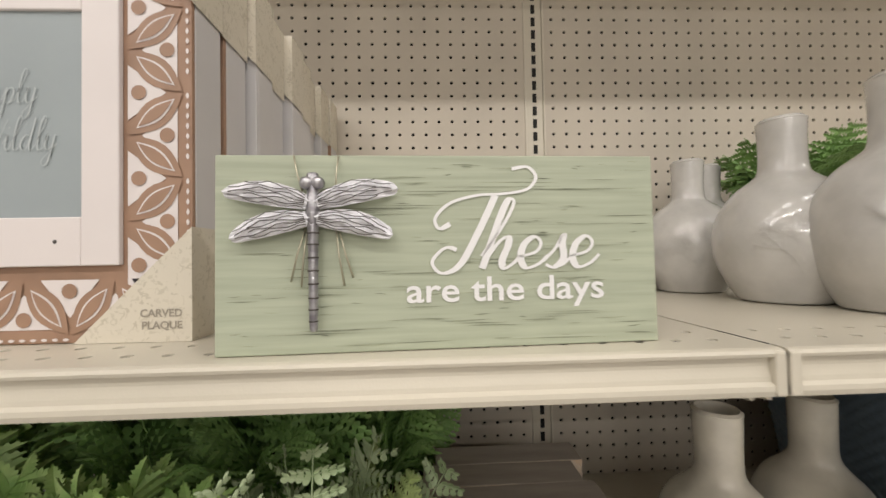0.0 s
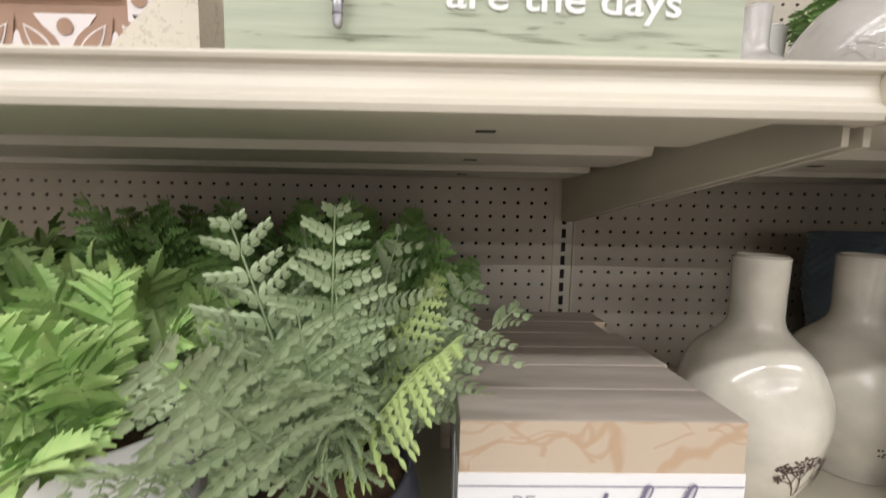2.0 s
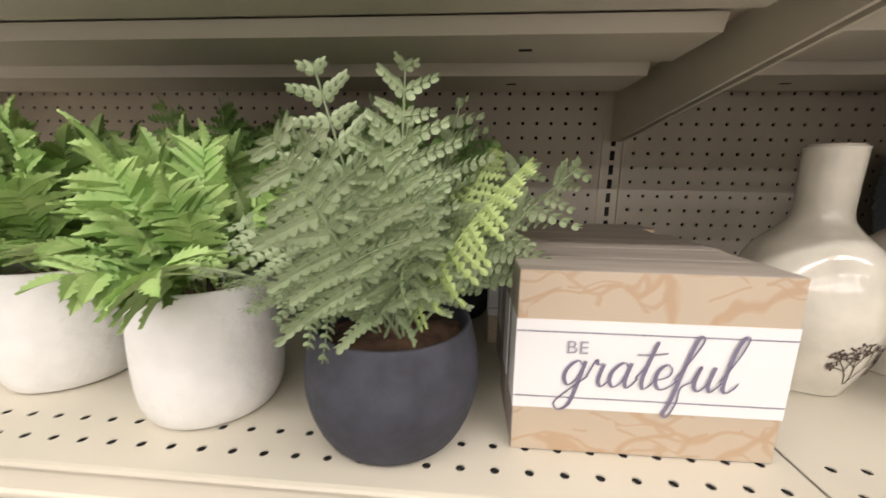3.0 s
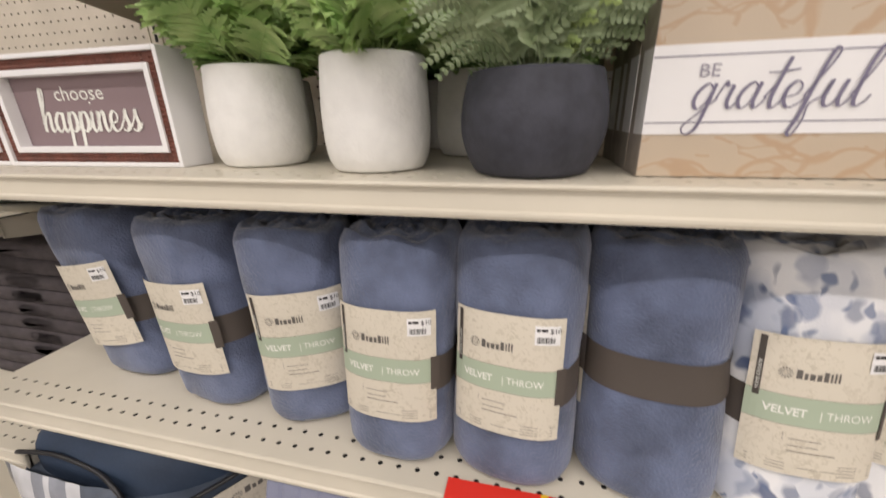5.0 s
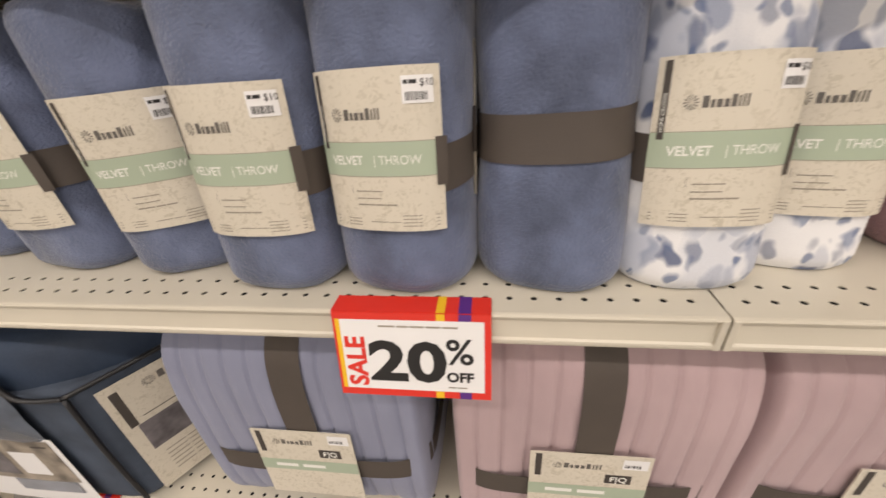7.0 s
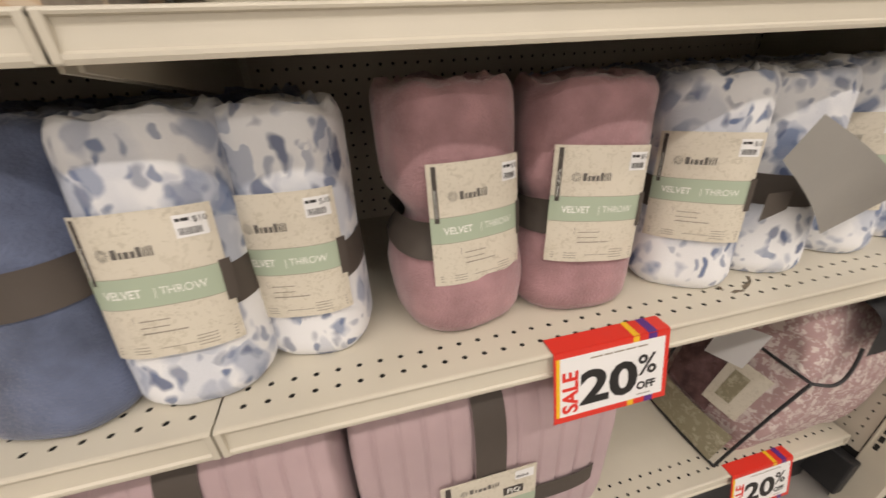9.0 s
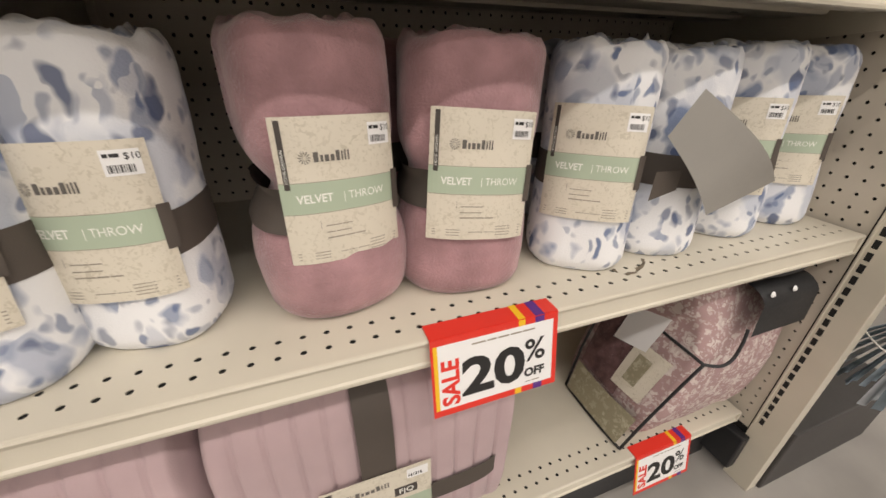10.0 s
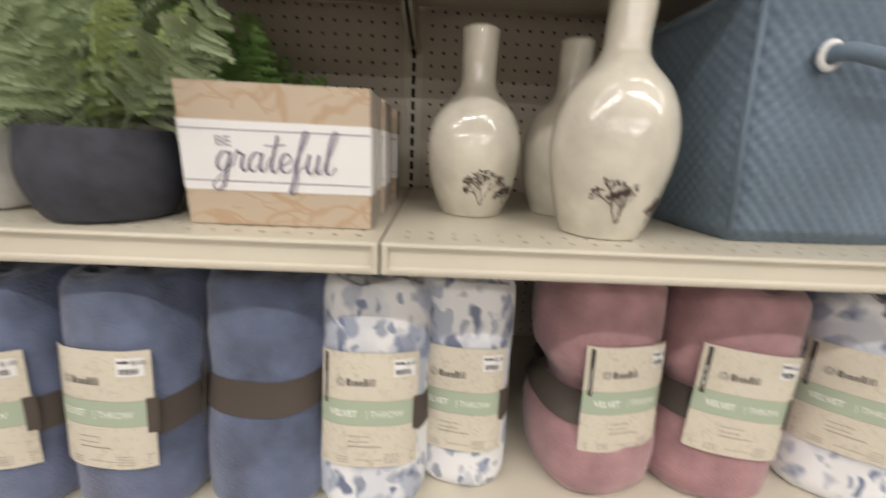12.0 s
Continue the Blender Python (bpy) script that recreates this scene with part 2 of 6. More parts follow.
def shelf_unit(x0, x1, ztop, yfront, label, ribs=True, h=0.034):
    """A steel shelf: perforated top pan, rolled front lip with a price channel, folded ends, stiffening channels below."""
    w = x1 - x0
    t = thing("shelf", pose(x0, 0, ztop), label, "shelf", "gondola shelves")
    g = 0.0012
    nx = int((w - 0.02) / PITCH)
    mx = (w - nx * PITCH) / 2
    rows = 2
    strip = rows * PITCH
    v, f = perforated(nx, rows, PITCH, 0.0037, mx - g, 0.003, 0.0012)
    me = mesh_of("perforated_strip", [(x + g, yfront + 0.012 + z, -y) for x, y, z in v], f, STEEL)
    part("perforated_strip", me, STEEL, t)
    yb = yfront + 0.012 + strip + 0.006
    part("pan", box(g, w - g, yb, -0.001, -0.0012, 0.0), STEEL, t)
    # Black sheet below the perforations paints the shade seen through them.
    part("hole_backing", box(0.01, w - 0.01, yfront + 0.016, yb, -0.006, -0.0026), HOLE_SHADE, t, "black sheet standing in for shade under the perforated strip")
    low = 0.034 - h   # how far the lip's foot moves from the usual height
    prof = [(0.012, 0.0), (0.004, 0.0), (0.001, -0.001), (0.0, -0.003), (0.0006, -0.005), (0.0042, -0.0062), (0.0046, -0.0115), (0.0030, -0.0225), (0.0026, -0.0255),
            (0.0003, -0.0275), (0.0, -0.0305), (0.0012, -0.034), (0.012, -0.034), (0.012, -0.0325), (0.006, -0.031), (0.0072, -0.004), (0.012, -0.0015)]
    v, f = extrude_x([(yfront + a, b if b > -0.02 else b + low) for a, b in prof][::-1], g, w - g)
    part("front_lip", mesh_of("front_lip", v, f, STEEL), STEEL, t, "cream front lip with a price channel")
    for xe in (g, w - g - 0.007):
        bm = box(xe, xe + 0.007, yfront - 0.0008, yfront + 0.02, -h + 0.0004, -0.0016, 0.0012)
        part("end_fold", bm, STEEL, t)
    if ribs:
        for yy, dz in ((yfront + 0.075, 0.022), (yfront + 0.215, 0.022), (yfront + 0.365, 0.022)):
            vv, ff = extrude_x([(yy + a, b) for a, b in ((-0.052, -0.0075), (-0.045, -dz), (0.045, -dz), (0.052, -0.0075))], 0.03, w - 0.03)
            part("stiffener", mesh_of("stiffener", vv, ff, STEEL), STEEL, t)
            # Slots are black blocks on the rib, coloured like shaded openings.
            part("slot", box(w - 0.207, w - 0.193, yy - 0.003, yy + 0.003, -dz - 0.0006, -dz + 0.002), HOLE_SHADE, t)
            part("slot", box(0.166, 0.180, yy - 0.003, yy + 0.003, -dz - 0.0006, -dz + 0.002), HOLE_SHADE, t)
        for xe in (0.004, w - 0.008):
            bm = bmesh.new()
            out = [(-0.004, 0.0), (-0.004, -0.088), (-0.03, -0.09), (yfront + 0.02, -0.037), (yfront + 0.02, -0.002)]
            vs = [bm.verts.new((xe, a, b - 0.0015)) for a, b in out]
            face = bm.faces.new(vs)
            ext = bmesh.ops.extrude_face_region(bm, geom=[face])
            bmesh.ops.translate(bm, verts=[e for e in ext["geom"] if isinstance(e, bmesh.types.BMVert)], vec=(0.004, 0, 0))
            bmesh.ops.recalc_face_normals(bm, faces=bm.faces)
            part("bracket", bm, STEEL, t)
    return t


def upright(x, name="upright"):
    """A steel upright with a row of slots an inch apart, pressed seams beside it."""
    t = thing(name, pose(x, 0, 0), "cream steel gondola upright with a row of slots", "upright", "gondola uprights")
    part("post", box(-0.0165, 0.0165, 0.0012, 0.03, 0.0, TOP), STEEL, t)
    for s in (-1, 1):
        part("seam", box(s * 0.0185 - 0.0018, s * 0.0185 + 0.0018, -0.0022, 0.01, 0.2, TOP, 0.0006), STEEL, t)
    # Uncut slots: black blocks on the post take the place of inner shade.
    slot = None
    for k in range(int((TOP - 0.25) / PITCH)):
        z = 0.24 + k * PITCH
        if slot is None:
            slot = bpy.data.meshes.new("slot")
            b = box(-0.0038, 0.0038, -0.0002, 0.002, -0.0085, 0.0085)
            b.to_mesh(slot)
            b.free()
            slot.materials.append(HOLE_SHADE)
        part("slot", slot, HOLE_SHADE, t, m=pose(0, 0.0, z))
    return t


def pegboard(name, x0, x1, label):
    w = x1 - x0 - 0.04
    nx = int((w - 0.01) / PITCH)
    # first hole 36.5 mm from the upright's middle line
    mx = 0.0365 - 0.02 - PITCH / 2
    nx = int((w - 2 * mx) / PITCH + 0.5)
    nz = int((TOP - 0.30) / PITCH)
    v, f = perforated(nx, nz, PITCH, 0.0033, mx, 0.004, 0.003)
    scale = w / (nx * PITCH + 2 * mx)
    z0 = 1.870 - PITCH / 2 - 0.004 - PITCH * int((1.870 - 0.25) / PITCH)
    me = mesh_of(name, [(x * scale, y, z) for x, y, z in v], f, PEG)
    ob = structure(name, me, PEG, label, "pegboard", pose(x0 + 0.02, 0, z0))
    return ob


for k, (a, b) in enumerate(((-2 * BAY, -BAY), (-BAY, 0), (0, BAY))):
    pegboard("wall_pegboard_%d" % (k + 1), a, b, "cream perforated pegboard back panel of the shelving")
    # Added black slab makes the pegboard holes look shaded.
    structure("pegboard_hole_shade_%d" % (k + 1), box(a + 0.02, b - 0.02, 0.0045, 0.03, 0.05, TOP), HOLE_SHADE, "black slab standing in for shade behind the pegboard", "backing")
for x in (-2 * BAY, -BAY, 0.0, BAY):
    upright(x)

shelf_unit(-BAY, 0, ZA, -0.501, "cream steel shelf holding plaques and a sage sign", h=0.029)
shelf_unit(0, BAY, ZA, -0.501, "cream steel shelf holding white bulb vases", h=0.029)
shelf_unit(-BAY, 0, ZB, -0.505, "cream steel shelf holding potted ferns and wooden blocks")
shelf_unit(0, BAY, ZB, -0.505, "cream steel shelf holding bottle vases and quilted hampers")
shelf_unit(-BAY, 0, ZC, -0.530, "cream steel shelf holding rolled blue throws", h=0.040)
shelf_unit(0, BAY, ZC, -0.530, "cream steel shelf holding rose and floral throws", h=0.040)
shelf_unit(-BAY, 0, ZD, -0.507, "cream steel base deck holding folded quilts", ribs=False)
shelf_unit(0, BAY, ZD, -0.507, "cream steel base deck holding quilts and a bagged comforter", ribs=False)
shelf_unit(-BAY, 0, ZE, -0.42, "cream steel top shelf of the gondola, empty")
shelf_unit(0, BAY, ZE, -0.42, "cream steel top shelf of the gondola, empty")

# ---- printing and writing ----


def bend(verts, R):
    """Wraps flat (x, y, z) points, x along the arc, round an upright cylinder of radius R facing -y."""
    out = []
    for x, y, z in verts:
        a = x / R / 1.03
        r = R * (abs(math.cos(a)) ** 2.7 + abs(math.sin(a)) ** 2.7) ** (-1 / 2.7) - y
        out.append((r * math.sin(a), -r * math.cos(a), z))
    return out


def text_data(words, size, x=0.0, z=0.0, y=0.0, align="LEFT", turn=0.0, bold=0.0, shear=0.0, wide=1.0):
    cu = bpy.data.curves.new("writing", "FONT")
    cu.body, cu.size, cu.align_x, cu.shear, cu.offset, cu.resolution_u = words, size, align, shear, bold, 3
    ob = bpy.data.objects.new("writing", cu)
    scene.collection.objects.link(ob)
    dg = bpy.context.evaluated_depsgraph_get()
    me = bpy.data.meshes.new_from_object(ob.evaluated_get(dg))
    c, s = math.cos(radians(turn)), math.sin(radians(turn))
    verts = [(x + wide * v.co.x * c - v.co.y * s, y, z + wide * v.co.x * s + v.co.y * c) for v in me.vertices]
    faces = [tuple(p.vertices) for p in me.polygons]
    bpy.data.meshes.remove(me)
    bpy.data.objects.remove(ob)
    bpy.data.curves.remove(cu)
    return verts, faces


def rect_data(x0, x1, z0, z1, y=0.0, n=1):
    verts, faces = [], []
    for i in range(n + 1):
        xx = x0 + (x1 - x0) * i / n
        verts += [(xx, y, z0), (xx, y, z1)]
    for i in range(n):
        faces.append((2 * i, 2 * i + 2, 2 * i + 3, 2 * i + 1))
    return verts, faces


def merge(*pairs):
    verts, faces = [], []
    for v, f in pairs:
        b = len(verts)
        verts += v
        faces += [tuple(i + b for i in q) for q in f]
    return verts, faces


BOWL = [(0.62, 0.8), (0.4, 1.0), (0.12, 0.7), (0.05, 0.3), (0.22, 0), (0.48, 0.25)]
SCRIPT = {
    "e": (0.70, [[(0, 0.35), (0.45, 0.5), (0.55, 0.8), (0.35, 1.0), (0.12, 0.75), (0.1, 0.3), (0.3, 0), (0.6, 0.12), (0.8, 0.4)]]),
    "s": (0.66, [[(0, 0.2), (0.25, 0.6), (0.4, 1.05), (0.42, 0.75), (0.52, 0.3), (0.32, 0), (0.08, 0.1)], [(0.32, 0), (0.55, 0.1), (0.75, 0.4)]]),
    "h": (0.92, [[(0, 0.4), (0.4, 1.4), (0.56, 2.1), (0.4, 2.2), (0.27, 1.6), (0.08, 0)], [(0.14, 0.3), (0.38, 0.85), (0.58, 1.0), (0.63, 0.75), (0.55, 0.25), (0.65, 0), (0.85, 0.15), (1.0, 0.4)]]),
    "a": (0.90, [BOWL + [(0.66, 1.0)], [(0.66, 1.0), (0.58, 0.3), (0.68, 0), (0.85, 0.15), (0.98, 0.4)]]),
    "r": (0.74, [[(0, 0.4), (0.2, 1.05), (0.28, 0.9), (0.5, 0.92)], [(0.5, 0.92), (0.42, 0.3), (0.55, 0), (0.75, 0.2), (0.85, 0.4)]]),
    "t": (0.58, [[(0, 0.4), (0.28, 1.0), (0.44, 1.9)], [(0.44, 1.9), (0.24, 0.5), (0.32, 0), (0.5, 0.1), (0.68, 0.4)], [(-0.15, 1.35), (0.3, 1.36), (0.85, 1.45)]]),
    "g": (0.80, [BOWL + [(0.66, 1.0)], [(0.66, 1.0), (0.55, 0), (0.4, -0.8), (0.1, -1.05), (-0.1, -0.75), (0.35, -0.15), (0.85, 0.4)]]),
    "f": (0.60, [[(0, 0.4), (0.42, 1.4), (0.6, 2.0), (0.45, 2.15), (0.3, 1.5), (0.08, -0.4), (-0.05, -1.0), (0.12, -1.1), (0.28, -0.5), (0.28, 0.1), (0.65, 0.4)]]),
    "u": (0.88, [[(0, 0.4), (0.15, 1.0), (0.08, 0.3), (0.25, 0), (0.5, 0.3), (0.62, 1.0)], [(0.62, 1.0), (0.55, 0.3), (0.66, 0), (0.85, 0.2), (0.95, 0.4)]]),
    "l": (0.55, [[(0, 0.4), (0.38, 1.4), (0.52, 2.1), (0.36, 2.15), (0.2, 1.5), (0.15, 0.3), (0.28, 0), (0.5, 0.15), (0.62, 0.4)]]),
    "p": (0.80, [[(0, 0.4), (0.2, 1.0), (0.1, 0), (0.0, -1.0)], [(0.12, 0.4), (0.35, 0.95), (0.6, 0.9), (0.62, 0.4), (0.4, 0), (0.2, 0.1)], [(0.4, 0), (0.7, 0.15), (0.85, 0.4)]]),
    "i": (0.48, [[(0, 0.4), (0.2, 1.0), (0.12, 0.3), (0.25, 0), (0.42, 0.15), (0.52, 0.4)], [(0.25, 1.4), (0.29, 1.5)]]),
    "n": (0.86, [[(0, 0.4), (0.15, 1.0), (0.08, 0)], [(0.1, 0.4), (0.35, 0.95), (0.52, 0.9), (0.5, 0.3), (0.62, 0), (0.8, 0.15), (0.9, 0.4)]]),
    "m": (1.12, [[(0, 0.4), (0.15, 1.0), (0.08, 0)], [(0.1, 0.4), (0.3, 0.95), (0.45, 0.9), (0.42, 0)], [(0.43, 0.4), (0.65, 0.95), (0.8, 0.9), (0.78, 0.3), (0.9, 0), (1.08, 0.15), (1.15, 0.4)]]),
    "y": (0.80, [[(0, 0.4), (0.15, 1.0), (0.08, 0.3), (0.25, 0), (0.5, 0.3), (0.62, 1.0)], [(0.62, 1.0), (0.5, 0), (0.35, -0.8), (0.1, -1.0), (-0.02, -0.7), (0.35, -0.15), (0.8, 0.4)]]),
    "d": (0.95, [BOWL + [(0.8, 2.1)], [(0.8, 2.1), (0.6, 0.3), (0.7, 0), (0.9, 0.2), (1.0, 0.4)]]),
    "T": (0.62, [[(-0.35, 1.45), (-0.6, 1.3), (-0.75, 1.65), (-0.45, 2.12), (0.2, 2.36), (0.8, 2.4), (1.45, 2.55), (1.62, 2.95), (1.35, 3.28), (0.95, 3.22)],
                 [(0.66, 2.36), (0.42, 1.2), (0.12, 0.15), (-0.3, -0.12), (-0.6, 0.25), (-0.35, 0.68), (-0.05, 0.62)]]),
    "W": (1.2, [[(0, 2), (0.1, 0.1), (0.6, 1.6), (0.7, 0.1), (1.3, 2.0)]]),
    "S": (0.8, [[(0.8, 1.7), (0.5, 2.0), (0.2, 1.6), (0.5, 1.1), (0.6, 0.5), (0.3, 0), (0, 0.3)]]),
}


def script_data(words, size, width, x=0.0, z=0.0, y=0.0, slant=0.12, wide=1.0):
    """Brush lettering: each stroke a ribbon, thicker where the pen runs down."""
    verts, faces = [], []
    cx, layer = 0.0, 0
    for ch in words:
        if ch == " ":
            cx += 0.6
            continue
        adv, strokes = SCRIPT[ch]
        for st in strokes:
            pts = smooth_profile([(px + 5, pz + 5) for px, pz in st], 7 * len(st))
            pts = [(wide * (px - 5 + cx + slant * (pz - 5)), pz - 5) for px, pz in pts]
            b = len(verts)
            for i, (px, pz) in enumerate(pts):
                q, p = pts[min(i + 1, len(pts) - 1)], pts[max(i - 1, 0)]
                dx, dz = q[0] - p[0], q[1] - p[1]
                ln = math.hypot(dx, dz) or 1
                w = width * (0.42 + 0.75 * max(0, -dz / ln) + 0.12 * max(0, dz / ln)) / 2
                nx, nz = -dz / ln * w, dx / ln * w
                yy = y - 0.00004 * layer
                verts += [(x + px * size + nx, yy, z + pz * size + nz), (x + px * size - nx, yy, z + pz * size - nz)]
            for i in range(len(pts) - 1):
                faces.append((b + 2 * i, b + 2 * i + 1, b + 2 * i + 3, b + 2 * i + 2))
            layer += 1
        cx += adv
    return verts, faces


def bars_data(x, z, widths, h, gap, y=0.0, heights=None):
    out, cx = [], x
    for k, w in enumerate(widths):
        hh = heights[k % len(heights)] if heights else 1.0
        out.append(rect_data(cx, cx + w, z, z + h * hh, y))
        cx += w + gap
    return merge(*out)


def burst_data(x, z, r, y=0.0, n=12):
    verts, faces = [], []
    for k in range(n):
        a = 2 * math.pi * k / n
        b = len(verts)
        for rr, da in ((0.25, -0.06), (1.0, -0.10), (1.0, 0.10), (0.25, 0.06)):
            verts.append((x + r * rr * math.cos(a + da), y, z + r * rr * math.sin(a + da)))
        faces.append((b, b + 1, b + 2, b + 3))
    return verts, faces


STUFF = ("fine_print", "barcode", "small_print", "grain_streaks", "logo", "ruled_line")


def prnt(name, pair, material, parent, m=None, R=None, label=""):
    v, f = pair
    me = mesh_of(name, bend(v, R) if R else v, f, material)
    ob = part(name, me, material, parent, label, m)
    return tagged(ob, kind="stuff") if name in STUFF else ob


# ---- more materials ----
def leaf_print(name, ground, marks, scale, cover=0.4, stretch=(1, 1, 1), rough=0.85, sheen=0.0, bump=0.3, thr=(0.2, 0.3), veins=False):
    """A cloth or paper with loose blots and leaf shapes of several tints."""
    m = mat(name, ground, rough, vary=0.03, bump=bump, bump_scale=420, sheen=sheen)
    nt = m.node_tree
    L = nt.links.new
    b = nt.nodes["Principled BSDF"]
    base = b.inputs["Base Color"].links[0].from_socket
    tc = nt.nodes.new("ShaderNodeTexCoord")
    info = nt.nodes.new("ShaderNodeObjectInfo")
    add = nt.nodes.new("ShaderNodeVectorMath")
    add.operation = "ADD"
    sc = nt.nodes.new("ShaderNodeVectorMath")
    sc.operation = "SCALE"
    sc.inputs[0].default_value = (3.1, 5.7, 2.3)
    L(info.outputs["Random"], sc.inputs["Scale"])
    L(tc.outputs["Object"], add.inputs[0])
    L(sc.outputs[0], add.inputs[1])
    nz = nt.nodes.new("ShaderNodeTexNoise")
    nz.inputs["Scale"].default_value, nz.inputs["Detail"].default_value = scale * 0.9, 2
    L(add.outputs[0], nz.inputs["Vector"])
    mix = nt.nodes.new("ShaderNodeMix")
    mix.data_type = "VECTOR"
    mix.inputs[0].default_value = 0.05
    L(add.outputs[0], mix.inputs[4])
    L(nz.outputs["Color"], mix.inputs[5])
    last = base
    for k, mark in enumerate(marks):
        tint = mark[:3]
        mult, cov, th, line = mark[3:] if len(mark) > 3 else (1 + 0.45 * k, cover, thr, veins)
        mp = nt.nodes.new("ShaderNodeMapping")
        mp.inputs["Rotation"].default_value = (0.3 + 1.1 * k, 0.5 - 0.8 * k, 0.9 * k)
        mp.inputs["Scale"].default_value = stretch
        mp.inputs["Location"].default_value = (1.7 * k, 0.6 * k, 2.3 * k)
        L(mix.outputs[1], mp.inputs[0])
        vo = nt.nodes.new("ShaderNodeTexVoronoi")
        vo.inputs["Scale"].default_value = scale * mult
        L(mp.outputs[0], vo.inputs["Vector"])
        if line:
            vo.feature = "DISTANCE_TO_EDGE"
        edge = nt.nodes.new("ShaderNodeMapRange")
        edge.inputs["From Min"].default_value, edge.inputs["From Max"].default_value = th[1], th[0]
        L(vo.outputs["Distance"], edge.inputs["Value"])
        sep = nt.nodes.new("ShaderNodeSeparateColor")
        if not line:
            L(vo.outputs["Color"], sep.inputs[0])
        pick = nt.nodes.new("ShaderNodeMath")
        pick.operation = "LESS_THAN"
        pick.inputs[1].default_value = cov
        if line and cov < 1:
            L(nz.outputs["Fac"], pick.inputs[0])
        elif line:
            pick.inputs[0].default_value = 0.0
        else:
            L(sep.outputs[0], pick.inputs[0])
        strength = nt.nodes.new("ShaderNodeMath")
        strength.operation = "MULTIPLY"
        L(edge.outputs[0], strength.inputs[0])
        L(pick.outputs[0], strength.inputs[1])
        fade = nt.nodes.new("ShaderNodeMath")
        fade.operation = "MULTIPLY_ADD"
        fade.inputs[1].default_value, fade.inputs[2].default_value = 0.6, 0.35
        L(sep.outputs[1], fade.inputs[0])
        st2 = nt.nodes.new("ShaderNodeMath")
        st2.operation = "MULTIPLY"
        L(strength.outputs[0], st2.inputs[0])
        L(fade.outputs[0], st2.inputs[1])
        mc = nt.nodes.new("ShaderNodeMix")
        mc.data_type = "RGBA"
        L(st2.outputs[0], mc.inputs[0])
        L(last, mc.inputs[6])
        mc.inputs[7].default_value = (*tint, 1)
        last = mc.outputs[2]
    L(last, b.inputs["Base Color"])
    return m


FLORAL = leaf_print("blue_leaf_plush", (0.80, 0.80, 0.81), [
    (0.44, 0.475, 0.56, 0.7, 0.66, (0.40, 0.55), False), (0.18, 0.235, 0.375, 1.1, 0.58, (0.36, 0.48), False), (0.28, 0.32, 0.43, 1.7, 0.55, (0.30, 0.46), False),
    (0.055, 0.085, 0.185, 2.0, 0.52, (0.26, 0.42), False), (0.11, 0.155, 0.28, 3.0, 0.50, (0.24, 0.40), False)], 25, 0.6, (0.95, 0.72, 0.55), sheen=0.25)
KRAFT = leaf_print("leaf_print_paper", (0.66, 0.605, 0.50), [(0.51, 0.46, 0.365), (0.53, 0.48, 0.38), (0.52, 0.47, 0.37)], 108, 0.7, (1, 0.42, 0.30), rough=0.6, bump=0.05, thr=(0.27, 0.31))
MAUVE = leaf_print("mauve_lace_print", (0.40, 0.265, 0.26), [(0.64, 0.57, 0.53), (0.66, 0.59, 0.55), (0.58, 0.50, 0.47)], 58, 0.8, (1, 0.5, 0.6), thr=(0.34, 0.40))
SAGE = mat("sage_ink", (0.40, 0.47, 0.35), 0.6, vary=0.03)
TAGINK = mat("brown_ink", (0.07, 0.058, 0.05), 0.6)
SOFTINK = mat("faded_ink", (0.36, 0.32, 0.26), 0.6)
BARINK = mat("grey_ink", (0.15, 0.135, 0.12), 0.6)
PALE = mat("pale_ink", (0.80, 0.80, 0.74), 0.6, vary=0.02)
VIOLET = mat("violet_ink", (0.20, 0.18, 0.265), 0.6)
GREYCARD = mat("grey_card_back", (0.30, 0.285, 0.26), 0.6, vary=0.05)

# ---- rolled throws on the third shelf ----
LW, LH, LZ, LR = 0.139, 0.147, 0.142, 0.0832


def square(a, n=2.7):
    """How far a soft square reaches in direction a, its flat side at a = 0."""
    return (abs(math.cos(a)) ** n + abs(math.sin(a)) ** n) ** (-1 / n)


